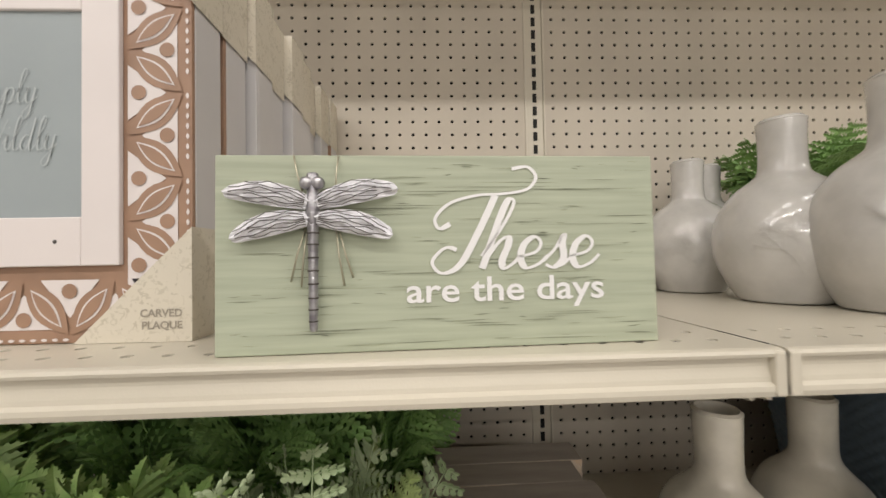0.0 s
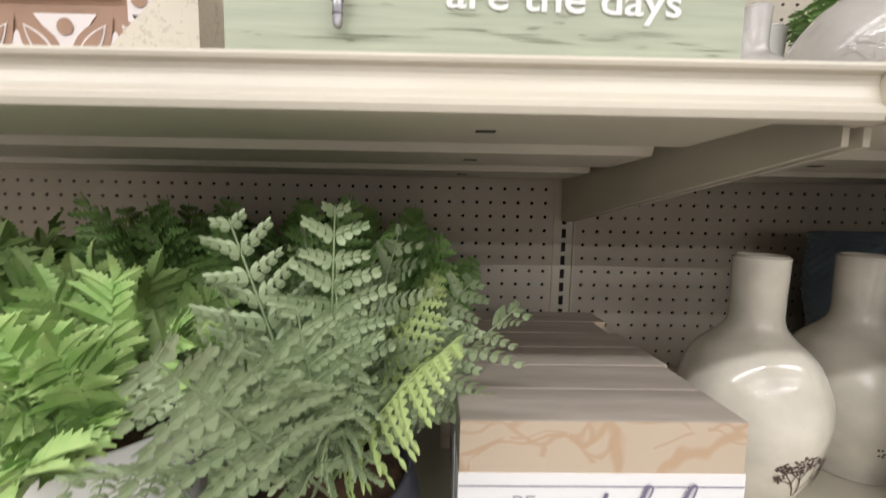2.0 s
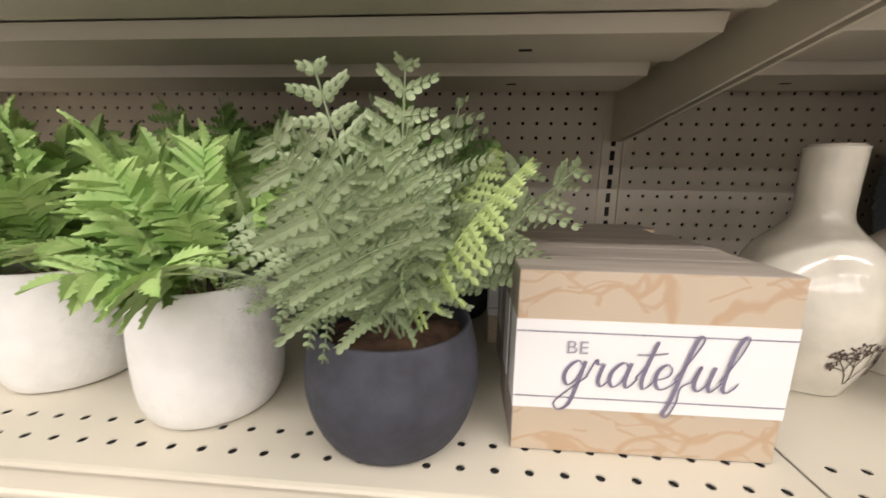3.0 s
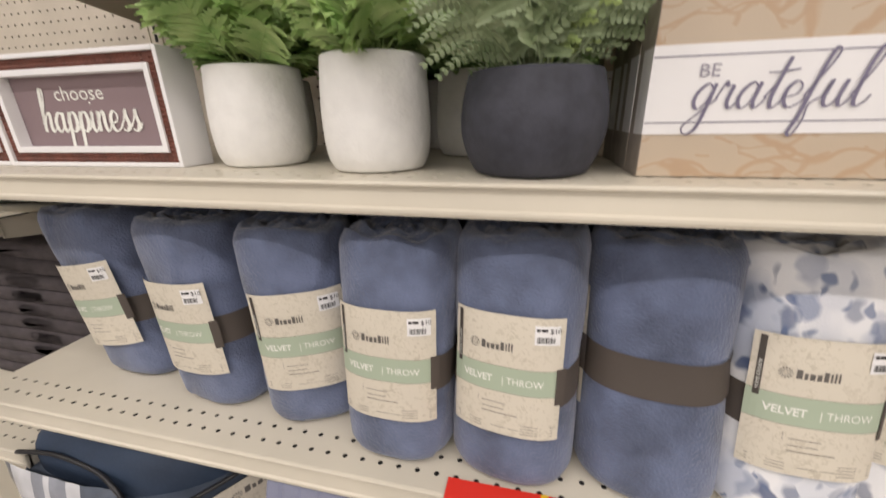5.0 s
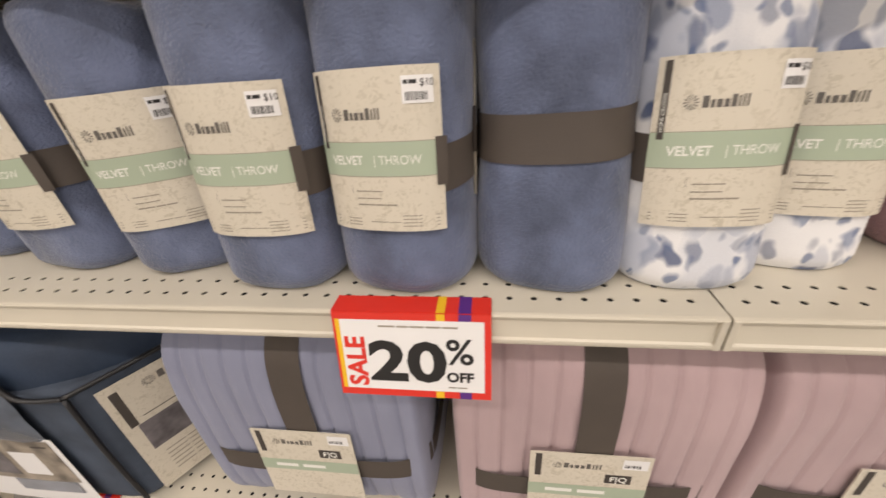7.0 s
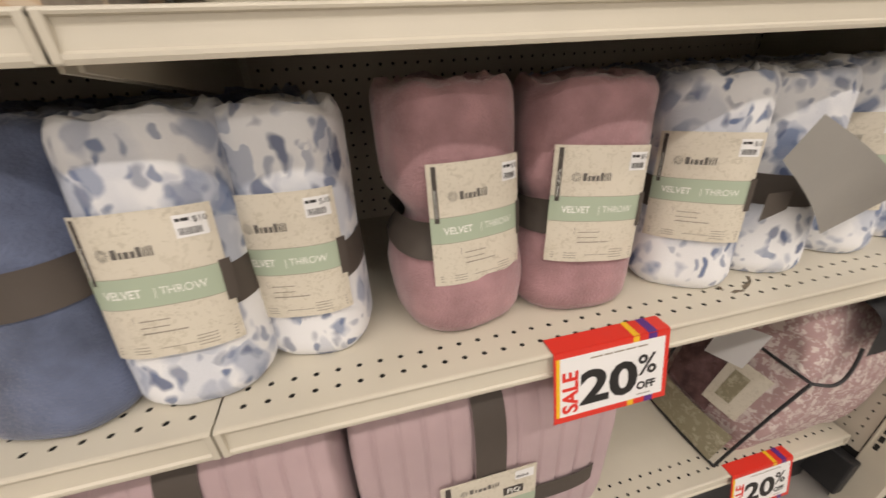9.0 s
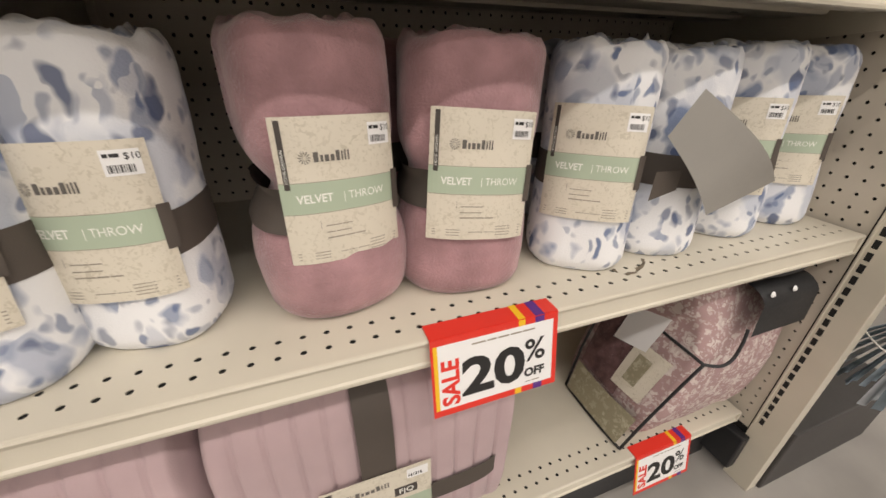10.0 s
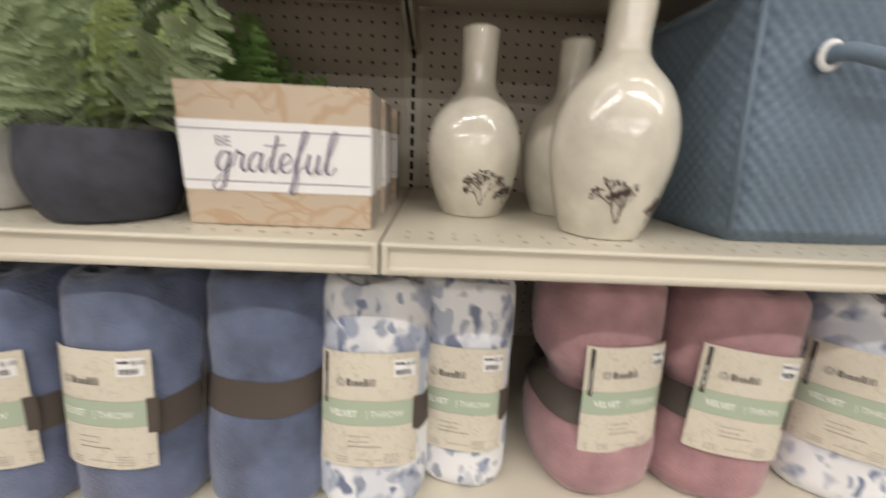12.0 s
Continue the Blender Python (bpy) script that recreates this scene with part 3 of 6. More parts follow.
def label_meshes(radius):
    """The paper sleeve and all that is printed on it, wrapped round a roll."""
    z0, z1, x0, x1 = LZ - LH / 2, LZ + LH / 2, -LW / 2, LW / 2
    rows = []

    def add(name, pair, material):
        rows.append((name, mesh_of(name, bend([(0.9 * a, b, c) for a, b, c in pair[0]], radius), pair[1], material), material))

    sheet = rect_data(x0, x1, z0, z1, 0, 24)
    back = rect_data(x0, x1, z0, z1, 0.0006, 24)
    add("sheet", merge(sheet, (back[0], [q[::-1] for q in back[1]])), KRAFT)
    add("green_stripe", rect_data(x0, x1, LZ - 0.019, LZ + 0.012, -0.0003, 24), SAGE)
    add("stripe_edging", merge(rect_data(x0, x1, LZ - 0.0196, LZ - 0.019, -0.0003, 24), rect_data(x0, x1, LZ + 0.012, LZ + 0.0126, -0.0003, 24)), SOFTINK)
    add("side_tab", rect_data(x0 + 0.006, x0 + 0.0118, LZ + 0.006, z1 - 0.003, -0.0006, 2), TAGINK)
    add("tab_writing", text_data("HOME GROWN", 0.0046, x0 + 0.0105, LZ + 0.012, -0.0009, turn=90), PALE)
    add("logo_star", burst_data(x0 + 0.030, LZ + 0.036, 0.0062, -0.0004), BARINK)
    add("logo", bars_data(x0 + 0.039, LZ + 0.0315, [0.0052, 0.003, 0.0046, 0.0042, 0.0044, 0.0018, 0.0018, 0.0018], 0.0075, 0.0018, -0.0004, [1.25, 0.85, 0.85, 0.85, 1.3, 1.15, 1.3, 1.3]), BARINK)
    add("velvet_writing", text_data("VELVET", 0.0118, x0 + 0.016, LZ - 0.0080, -0.0006, bold=0.00025, wide=0.98), PALE)
    add("throw_writing", text_data("| THROW", 0.0118, x0 + 0.066, LZ - 0.0080, -0.0006, wide=1.0), PALE)
    add("fine_print", merge(bars_data(x0 + 0.042, LZ - 0.034, [0.018, 0.012], 0.0012, 0.001, -0.0004), bars_data(x0 + 0.042, LZ - 0.041, [0.010, 0.018], 0.0012, 0.001, -0.0004),
                            bars_data(x0 + 0.042, LZ - 0.0475, [0.02, 0.012, 0.012], 0.0016, 0.001, -0.0004), rect_data(x0 + 0.0365, x0 + 0.0371, LZ - 0.036, LZ - 0.027, -0.0004)), SOFTINK)
    add("fine_print", merge(*[bars_data(x1 - 0.046, z0 + 0.005 + 0.0035 * k, [0.016, 0.022], 0.0011, 0.001, -0.0004) for k in range(4)], *[bars_data(x0 + 0.008, z0 + 0.005 + 0.0033 * k, [0.022, 0.012], 0.0010, 0.001, -0.0004) for k in range(3)],
                            bars_data(x0 + 0.055, z0 + 0.009, [0.02, 0.014], 0.0009, 0.002, -0.0004)), SOFTINK)
    add("band_end", rect_data(x1 - 0.008, x1 + 0.004, LZ - 0.029, LZ + 0.015, -0.0010, 6), TAUPE)
    add("price_sticker", rect_data(x1 - 0.036, x1 - 0.007, z1 - 0.030, z1 - 0.008, -0.0008, 4), CARD)
    add("price_writing", text_data("$10", 0.0085, x1 - 0.0195, z1 - 0.0165, -0.0011), INK)
    add("barcode", merge(bars_data(x1 - 0.034, z1 - 0.0145, [0.004, 0.007], 0.0032, 0.001, -0.0011), bars_data(x1 - 0.033, z1 - 0.0275, [0.0008, 0.0016, 0.0006, 0.0012, 0.0006, 0.0016, 0.0008, 0.0006, 0.0014, 0.0006, 0.0010], 0.0068, 0.0009, -0.0011)), INK)
    return rows


def throw(x, yfront, R, h, material, turn, seed, label, group, pinch=0.05, lean=0.0, sleeve=True, bulge=0.0, fold=40, drop=0.0, back=7.0, sway=0.0):
    t = thing("rolled_throw", pose(x, yfront + R + 0.004, ZC + 0.001, 0, lean, 0), label, "blanket", group)
    zb = LZ - drop
    slope, side = math.tan(radians(back)), math.tan(radians(sway))

    def set_back(p):
        # the soft roll slumps backwards over a flat foot
        return (p[0] + side * p[2], p[1] + slope * p[2], p[2])

    def rad(a, z):
        k = z / h
        r = R * (1 - pinch * math.exp(-((z - zb) / ((0.15 if pinch < 0.1 else 0.095) * h)) ** 2) + bulge * math.exp(-((k - 0.22) / 0.15) ** 2))
        r *= (1 - 0.15 * max(0, (0.07 - k) / 0.07) ** 2.2) * (1 - 0.10 * max(0, (k - 0.93) / 0.07) ** 2)
        r *= 1 + 0.018 * noise.noise((math.cos(a) * 1.2 + seed * 3.1, math.sin(a) * 1.2, z * 9)) + 0.012 * noise.noise((math.cos(a) * 4 + seed, math.sin(a) * 4, z * 30))
        # the outer edge of the rolled cloth ends in a soft step
        d = (math.degrees(a) - fold - 60 * k) % 360
        r *= 1 + 0.04 * (d / 360) - 0.02
        return r * square(a - radians(turn - 90))

    nv, nr = 34, 12

    def fn(u, v):
        a = 2 * math.pi * u
        k = v * (nv + nr)
        if k <= nv:
            z = h * k / nv
            r = rad(a, z)
            return (r * math.cos(a), r * math.sin(a), z + (0.010 * noise.noise((2 * math.cos(a) + seed, 2 * math.sin(a), 3.3)) * (k / nv) ** 6))
        q = (k - nv) / nr
        r = rad(a, h) * (1 - q)
        swirl = math.sin(q * 26 - a + seed)
        z = h - 0.010 * q + 0.0065 * swirl * min(1, 5 * q) + 0.010 * noise.noise((r * 45 * math.cos(a), r * 45 * math.sin(a), seed)) * min(1, 3 * q)
        z += 0.010 * noise.noise((2 * math.cos(a) + seed, 2 * math.sin(a), 3.3)) * (1 - q)
        return (r * math.cos(a), r * math.sin(a), z)

    v, f = surface(fn, 72, nv + nr)
    part("roll", mesh_of("roll", [set_back(p) for p in v], f, material, True), material, t)

    def band(u, w):
        a = 2 * math.pi * u
        z = zb - 0.006 + (w - 0.5) * 0.044
        r = max(rad(a, z - 0.02), rad(a, z), rad(a, z + 0.02)) * 0.98 + 0.0022
        return (r * math.cos(a), r * math.sin(a), z + 0.004 * math.sin(a + seed))

    v, f = surface(band, 56, 3)
    part("paper_band", mesh_of("paper_band", [set_back(p) for p in v], f, TAUPE, True), TAUPE, t, "taupe paper band")
    if sleeve:
        first = None
        for name, me, material2 in label_meshes(R * LR / 0.078):
            if first is None:
                first = part("paper_sleeve", me, material2, t, "beige leaf-print paper sleeve", Matrix.Translation((side * zb, slope * zb, zb)) @ Matrix.Rotation(radians(sway), 4, "Y") @ Matrix.Rotation(radians(-back), 4, "X") @ Matrix.Translation((0, 0, -LZ)) @ Matrix.Rotation(radians(turn), 4, "Z"))
            else:
                p = part(name, me, material2, first)
                if name in STUFF:
                    tagged(p, kind="stuff")
    return t


DB = "rolled slate-blue velvet throw in a paper sleeve on the shelf"
DF = "rolled white throw with watercolour blue leaves and paper sleeve"
DP = "rolled dusty-rose velvet throw in a paper sleeve on the shelf"
THROWS = [
    (-0.980, -0.438, 0.086, 0.298, "b", -2, DB, 0.05), (-0.783, -0.470, 0.080, 0.298, "b", -6, DB, 0.05), (-0.624, -0.472, 0.076, 0.296, "b", 22, DB, 0.05),
    (-0.467, -0.500, 0.076, 0.300, "b", -1, DB, 0.04), (-0.316, -0.498, 0.078, 0.304, "b", -8, DB, 0.04),
    (-0.155, -0.501, 0.080, 0.298, "b", -103, "rolled slate-blue velvet throw, its taupe band facing out", 0.04),
    (-0.018, -0.494, 0.075, 0.296, "f", 0, DF, 0.02), (0.110, -0.446, 0.066, 0.292, "f", -12, DF, 0.02),
    (0.302, -0.456, 0.083, 0.304, "p", 12, DP, 0.32), (0.472, -0.464, 0.087, 0.300, "p", -8, DP, 0.20),
    (0.668, -0.470, 0.073, 0.296, "f", -36, DF, 0.03), (0.808, -0.470, 0.070, 0.292, "f", -120, "rolled white and blue leaf throw, its sleeve torn loose", 0.03),
    (0.980, -0.456, 0.074, 0.298, "f", -48, DF, 0.03), (1.134, -0.450, 0.074, 0.296, "f", -52, DF, 0.06),
]
GROUP = {"b": "blue velvet throws", "f": "blue leaf throws", "p": "rose velvet throws"}
CLOTH = {"b": BLUE, "f": FLORAL, "p": PINK}
for k, (x, y, R, h, kind, turn, words, pinch) in enumerate(THROWS):
    slump = (0, 0, 0, 4, 7, 10, 10)[k] if k < 7 else 7
    sway = {0: -9, 1: -3, 2: -2, 9: 5, 10: 5, 11: 4, 12: 4, 13: 3}.get(k, 0)
    throw(x, y - (0.004 if k in (5, 6) else 0.0017 * slump), R, h, CLOTH[kind], turn, k * 1.7, words, GROUP[kind], pinch, bulge=0.09 if k == 8 else 0.01, fold=200 + 37 * k, drop={5: -0.018, 6: 0.010, 7: 0.012}.get(k, 0.0), back=slump, sway=sway)
for k, (x, kind) in enumerate(((-0.90, "b"), (-0.72, "b"), (-0.56, "b"), (-0.41, "b"), (-0.25, "b"), (-0.10, "b"), (0.05, "b"), (0.385, "p"), (0.575, "f"), (0.73, "f"), (0.88, "f"), (1.05, "f"))):
    throw(x, -0.285, 0.072, 0.294, CLOTH[kind], 0, 40 + k * 1.3, {"b": "rolled slate-blue velvet throw standing behind the front row", "f": "rolled white and blue leaf throw behind the front row", "p": "rolled dusty-rose throw standing behind the front row"}[kind], GROUP[kind], sleeve=False)

loose = thing("loose_card", pose(0.80, -0.486, 0.868, 0, 0, 0), "loose grey card torn open from a throw's paper sleeve", "card")


def flap(u, v):
    # a bent card of uneven outline, its far corner standing off
    top, right, low, left = Vector((-0.063, -0.006, 0.090)), Vector((0.180, 0.010, -0.050)), Vector((0.012, -0.012, -0.078)), Vector((-0.094, 0.0, 0.036))
    p = (left * (1 - u) + low * u) * (1 - v) + (top * (1 - u) + right * u) * v
    return (p.x, p.y - 0.022 * math.sin(math.pi * u) * (0.4 + 0.6 * v), p.z)


v, f = surface(flap, 10, 8, False)
part("card", mesh_of("card", v, f, GREYCARD, True), GREYCARD, loose)
v, f = surface(lambda u, w: (-0.09 + 0.06 * u, 0.004 + 0.01 * u, -0.03 + 0.04 * (w - 0.5) * (1 - 0.3 * u)), 6, 2, False)
part("band_end", mesh_of("band_end", v, f, TAUPE, True), TAUPE, loose)

# ---- sale signs in the shelf lips ----


def sale_sign(x, z, yf, tilt, yaw=0.0):
    """A card creased over the shelf edge: a red flap lies on the shelf, the printed face hangs in front of the lip."""
    t = thing("sale_sign", pose(x, yf, z, 0, 0, yaw), "red and white card sale sign creased over the shelf edge", "sale sign", "sale signs")
    W, H = 0.168, 0.104
    hang = pose(0, 0, 0, tilt, 0, 0)
    card = part("card", box(-W / 2, W / 2, 0.0, 0.0012, -H, 0.0), RED, t, m=hang)
    flap_top = part("flap", box(-W / 2, W / 2, 0.0008, 0.027, 0.0, 0.0012), RED, t, "red flap lying on the shelf")
    for sx, sw, sm in ((W / 2 - 0.056, 0.009, YELLOW), (W / 2 - 0.033, 0.013, PURPLE)):
        part("stripe", box(sx, sx + sw, 0.0, 0.0272, 0.0012, 0.0016), sm, flap_top)
    prnt("white_panel", rect_data(-W / 2 + 0.008, W / 2 - 0.007, -H + 0.009, -0.008, -0.0004), CARD, card)
    prnt("yellow_stripe", rect_data(W / 2 - 0.056, W / 2 - 0.047, -0.008, -0.0, -0.0004), YELLOW, card)
    prnt("purple_stripe", rect_data(W / 2 - 0.033, W / 2 - 0.020, -0.008, -0.0, -0.0004), PURPLE, card)
    prnt("yellow_edge", rect_data(-W / 2 + 0.003, -W / 2 + 0.008, -H + 0.009, -0.008, -0.0004), YELLOW, card)
    prnt("yellow_foot", rect_data(W / 2 - 0.060, W / 2 - 0.051, -H, -H + 0.009, -0.0004), YELLOW, card)
    prnt("purple_edge", rect_data(W / 2 - 0.034, W / 2 - 0.021, -H, -H + 0.009, -0.0004), PURPLE, card)
    prnt("sale_writing", text_data("SALE", 0.0300, -W / 2 + 0.0325, -H + 0.013, -0.0008, turn=90, bold=0.0010, wide=0.98), RED, card)
    prnt("number_writing", text_data("20", 0.0680, -W / 2 + 0.036, -H + 0.0225, -0.0008, bold=0.0023, wide=1.25), INK, card)
    prnt("percent_writing", text_data("%", 0.043, W / 2 - 0.0475, -0.024 - 0.035, -0.0008, bold=0.0006, wide=1.02), INK, card)
    prnt("off_writing", text_data("OFF", 0.0165, W / 2 - 0.0475, -H + 0.0225, -0.0008, bold=0.0007), INK, card)
    prnt("small_print", merge(bars_data(-W / 2 + 0.050, -0.0165, [0.018, 0.012, 0.015, 0.015, 0.016], 0.0022, 0.002, -0.0008), bars_data(W / 2 - 0.046, -H + 0.014, [0.008, 0.011], 0.0016, 0.0015, -0.0008)), SOFTINK, card)
    return t


sale_sign(-0.306, ZC + 0.0012, -0.5325, -11)
sale_sign(0.467, ZC + 0.0012, -0.5325, -11)
sale_sign(0.955, ZD + 0.0012, -0.5095, -14)
sale_sign(-1.035, ZD + 0.0012, -0.5095, -14)

# ---- folded quilts on the base deck ----


def quilt(x0, x1, material, label, seed, band_x, h=0.425, yf=-0.497, yb=-0.16, label_z=0.16):
    w = x1 - x0
    t = thing("folded_quilt", pose(x0, 0, ZD + 0.001), label, "quilt", "folded quilts")
    cy, cz, ay, az = (yf + yb) / 2, h / 2, (yb - yf) / 2, h / 2
    ribs = max(4, round(w / 0.036))

    def prof(u, grow):
        a = 2 * math.pi * u
        c, s = math.cos(a), math.sin(a)
        e = 0.42
        return (cy + (ay * grow) * math.copysign(abs(c) ** e, c), cz + (az * grow) * math.copysign(abs(s) ** e, s))

    n = ribs * 12

    def fn(u, v):
        end = min(v, 1 - v) * n
        g = 1.0 if end >= 4 else (0.80, 0.93, 0.97, 0.99)[int(end)]
        bump = 0.0062 * abs(math.sin(math.pi * v * ribs)) ** 0.22
        y, z = prof(u, g)
        d = Vector((y - cy, z - cz))
        ln = d.length or 1
        wob = 0.006 * noise.noise((v * 5 + seed, y * 6, z * 6)) + 0.002 * noise.noise((v * 30 + seed, y * 25, z * 25))
        k = (bump + wob) / ln
        return (v * w, y + d.x * k, max(0.0, z + d.y * k))

    v, f = surface(fn, 64, n)
    m = len(v)
    v += [(0.006, cy, cz), (w - 0.006, cy, cz)]
    f += [(m, (i + 1) % 64, i) for i in range(64)] + [(m + 1, n * 64 + i, n * 64 + (i + 1) % 64) for i in range(64)]
    part("cloth", mesh_of("cloth", v, f, material, True), material, t)

    def strap(u, q):
        y, z = prof(u, 1.0)
        d = Vector((y - cy, z - cz))
        k = 0.0105 / d.length
        return (band_x - x0 + (q - 0.5) * 0.050, y + d.x * k, max(0.0, z + d.y * k))

    v, f = surface(strap, 64, 2)
    part("strap", mesh_of("strap", v, f, TAUPE, True), TAUPE, t, "taupe paper strap over the top")

    def belt(u, q):
        a = 2 * math.pi * u
        c, s = math.cos(a), math.sin(a)
        return (w / 2 + (w / 2 + 0.004) * math.copysign(abs(c) ** 0.3, c), cy + (ay + 0.0120) * math.copysign(abs(s) ** 0.3, s), label_z + (q - 0.5) * 0.046)

    v, f = surface(belt, 64, 2)
    part("strap", mesh_of("strap", v, f, TAUPE, True), TAUPE, t, "taupe paper strap round the middle")
    card = part("paper_label", box(-0.064, 0.064, -0.001, 0.0008, -0.062, 0.062), KRAFT, t, "beige paper label", pose(band_x - x0 - 0.004, yf - 0.0165, label_z + 0.012, -3, 0, 0) @ Matrix.Diagonal((1.25, 1, 1.25, 1)))
    prnt("logo", merge(burst_data(-0.034, 0.042, 0.005, -0.0014), bars_data(-0.027, 0.0385, [0.005, 0.003, 0.0046, 0.0042, 0.0044, 0.0018, 0.0018, 0.0018], 0.0065, 0.0018, -0.0014, [1.25, 0.85, 0.85, 0.85, 1.3, 1.15, 1.3, 1.3])), BARINK, card)
    prnt("side_tab", rect_data(-0.058, -0.051, 0.022, 0.06, -0.0014), TAGINK, card)
    prnt("size_tab", rect_data(0.018, 0.046, 0.016, 0.031, -0.0014), TAGINK, card)
    prnt("size_writing", text_data("F|Q", 0.012, 0.023, 0.0195, -0.0018, bold=0.0002), PALE, card)
    prnt("green_stripe", rect_data(-0.064, 0.064, -0.012, 0.008, -0.0014), SAGE, card)
    prnt("stripe_print", bars_data(-0.045, -0.005, [0.03, 0.03], 0.006, 0.006, -0.0018), PALE, card)
    prnt("price_sticker", rect_data(0.034, 0.060, 0.042, 0.058, -0.0016), CARD, card)
    prnt("barcode", bars_data(0.036, 0.045, [0.0012, 0.002, 0.001, 0.002, 0.001, 0.002], 0.005, 0.0014, -0.0019), INK, card)
    return t


quilt(-0.705, -0.318, QBLUE, "folded slate-blue channel quilt with taupe paper straps", 1, -0.505, yf=-0.492)
quilt(-0.278, 0.104, QPINK, "folded pale-pink channel quilt with taupe paper straps", 2, -0.085, yf=-0.497)
quilt(0.114, 0.545, QPINK, "folded pale-pink channel quilt beside the empty deck", 3, 0.318, yf=-0.492, h=0.41)
quilt(0.20, 0.56, QPINK, "folded pale-pink quilt lying behind another quilt", 4, 0.38, h=0.40, yf=-0.145, yb=-0.02, label_z=0.3)

# ---- bagged comforters ----
PHOTO = mat("bedroom_print", (0.20, 0.18, 0.19), 0.4, vary=0.3, scale=30)


def pillow_box(wx, wy, h, e=0.28, puff=0.02, seed=0, n=40, m=26):
    """A stuffed box with rounded edges, standing at z = 0, middle at x = y = 0."""
    def fn(u, v):
        a = 2 * math.pi * u
        b = math.pi * (v - 0.5)
        cu, su, cv, sv = math.cos(a), math.sin(a), math.cos(b), math.sin(b)
        p = lambda q, k: math.copysign(abs(q) ** k, q)
        r = max(p(cv, e), 0.0) if cv > 0 else 0.0
        x, y, z = wx / 2 * r * p(cu, e), wy / 2 * r * p(su, e), h / 2 + h / 2 * p(sv, e)
        k = puff * noise.noise((x * 7 + seed, y * 7, z * 7)) + puff * 0.35 * noise.noise((x * 22 + seed, y * 22, z * 22))
        return (x * (1 + k * 4), y * (1 + k * 4), max(0, z + k * (z / h)))
    v, f = surface(fn, n, m)
    return v, f


def rope(pts, r, name, material, parent, label=""):
    v, f = tube(smooth_3d(pts), r, 7)
    return part(name, mesh_of(name, v, f, material, True), material, parent, label)


def smooth_3d(points, per=6):
    p = [Vector(points[0])] + [Vector(q) for q in points] + [Vector(points[-1])]
    out = []
    for i in range(1, len(p) - 2):
        for k in range(per):
            t = k / per
            out.append(tuple(0.5 * (2 * p[i] + (p[i + 1] - p[i - 1]) * t + (2 * p[i - 1] - 5 * p[i] + 4 * p[i + 1] - p[i + 2]) * t * t + (3 * p[i] - p[i - 1] - 3 * p[i + 1] + p[i + 2]) * t ** 3)))
    return out + [tuple(p[-2])]


VINYLW = mat("white_cloth_under_vinyl", (0.66, 0.67, 0.70), 0.22, vary=0.08, scale=20, coat=0.5)
VINYLG = mat("grey_cloth_under_vinyl", (0.30, 0.32, 0.37), 0.22, vary=0.12, scale=20, coat=0.5)
VINYLS = mat("slate_cloth_under_vinyl", (0.10, 0.125, 0.17), 0.2, vary=0.2, scale=20, coat=0.6)
NAVYBAG = mat("slate_navy_fabric", (0.058, 0.078, 0.115), 0.75, vary=0.2, scale=14, bump=0.5, bump_scale=500)
BWX, BWY, SKEW = 0.37, 0.26, 0.62


def skew(points):
    """The soft bag leans out of square: its back is wider than its front."""
    return [(x + SKEW * (y + BWY / 2) * (x / BWX + 0.5), y, z) for x, y, z in points]


nb = thing("bagged_comforter", pose(-0.880 - 0.185, -0.512 + 0.13, ZD + 0.001), "navy comforter in a zipped bag with striped window", "comforter", "bagged comforters")
v, f = pillow_box(BWX, BWY, 0.31, 0.13, 0.004, 3)
part("bag", mesh_of("bag", skew(v), f, NAVYBAG, True), NAVYBAG, nb)
v, f = pillow_box(BWX - 0.012, BWY - 0.012, 0.165, 0.55, 0.012, 6)
part("lid", mesh_of("lid", skew([(a, b, c + 0.232) for a, b, c in v]), f, NAVY, True), NAVY, nb, "domed navy top")
for sx, sy in ((1, -1), (1, 1), (-1, -1)):
    rope(skew([(sx * (BWX / 2 - 0.002), sy * (BWY / 2 - 0.002), 0.012), (sx * (BWX / 2 + 0.001), sy * (BWY / 2 + 0.001), 0.15), (sx * (BWX / 2 - 0.002), sy * (BWY / 2 - 0.002), 0.297)]), 0.0042, "piping", BLACK, nb, "black piping")
rope(skew([(0.181, -0.128, 0.300), (0.190, -0.05, 0.304), (0.190, 0.05, 0.306), (0.183, 0.126, 0.302)]), 0.0042, "zipper", BLACK, nb, "black zip")
rope([(0.183, -0.129, 0.300), (0.14, -0.137, 0.302), (0.115, -0.141, 0.315), (0.095, -0.138, 0.345), (0.04, -0.126, 0.358), (-0.06, -0.120, 0.365), (-0.17, -0.118, 0.345)], 0.0042, "zipper", BLACK, nb, "black zip")


def bulge_front(x0, x1, z0, z1, out):
    """A soft panel swelling from the bag's front."""
    def fn(u, w):
        x, z = x0 + (x1 - x0) * u, z0 + (z1 - z0) * w
        return (x, -0.1335 - out * min(1, max(0, (0.100 - x) / 0.06), max(0, (x + 0.178) / 0.06)) ** 0.5 * math.sin(math.pi * min(1, max(0, (z - 0.19) / 0.17))) ** 0.7 * (0.75 + 0.25 * math.cos(x * 7)) - 0.004 * math.cos(x * 8) - 0.002 * noise.noise((x * 30, z * 30, 1)), z)
    return surface(fn, 8, 14, False)


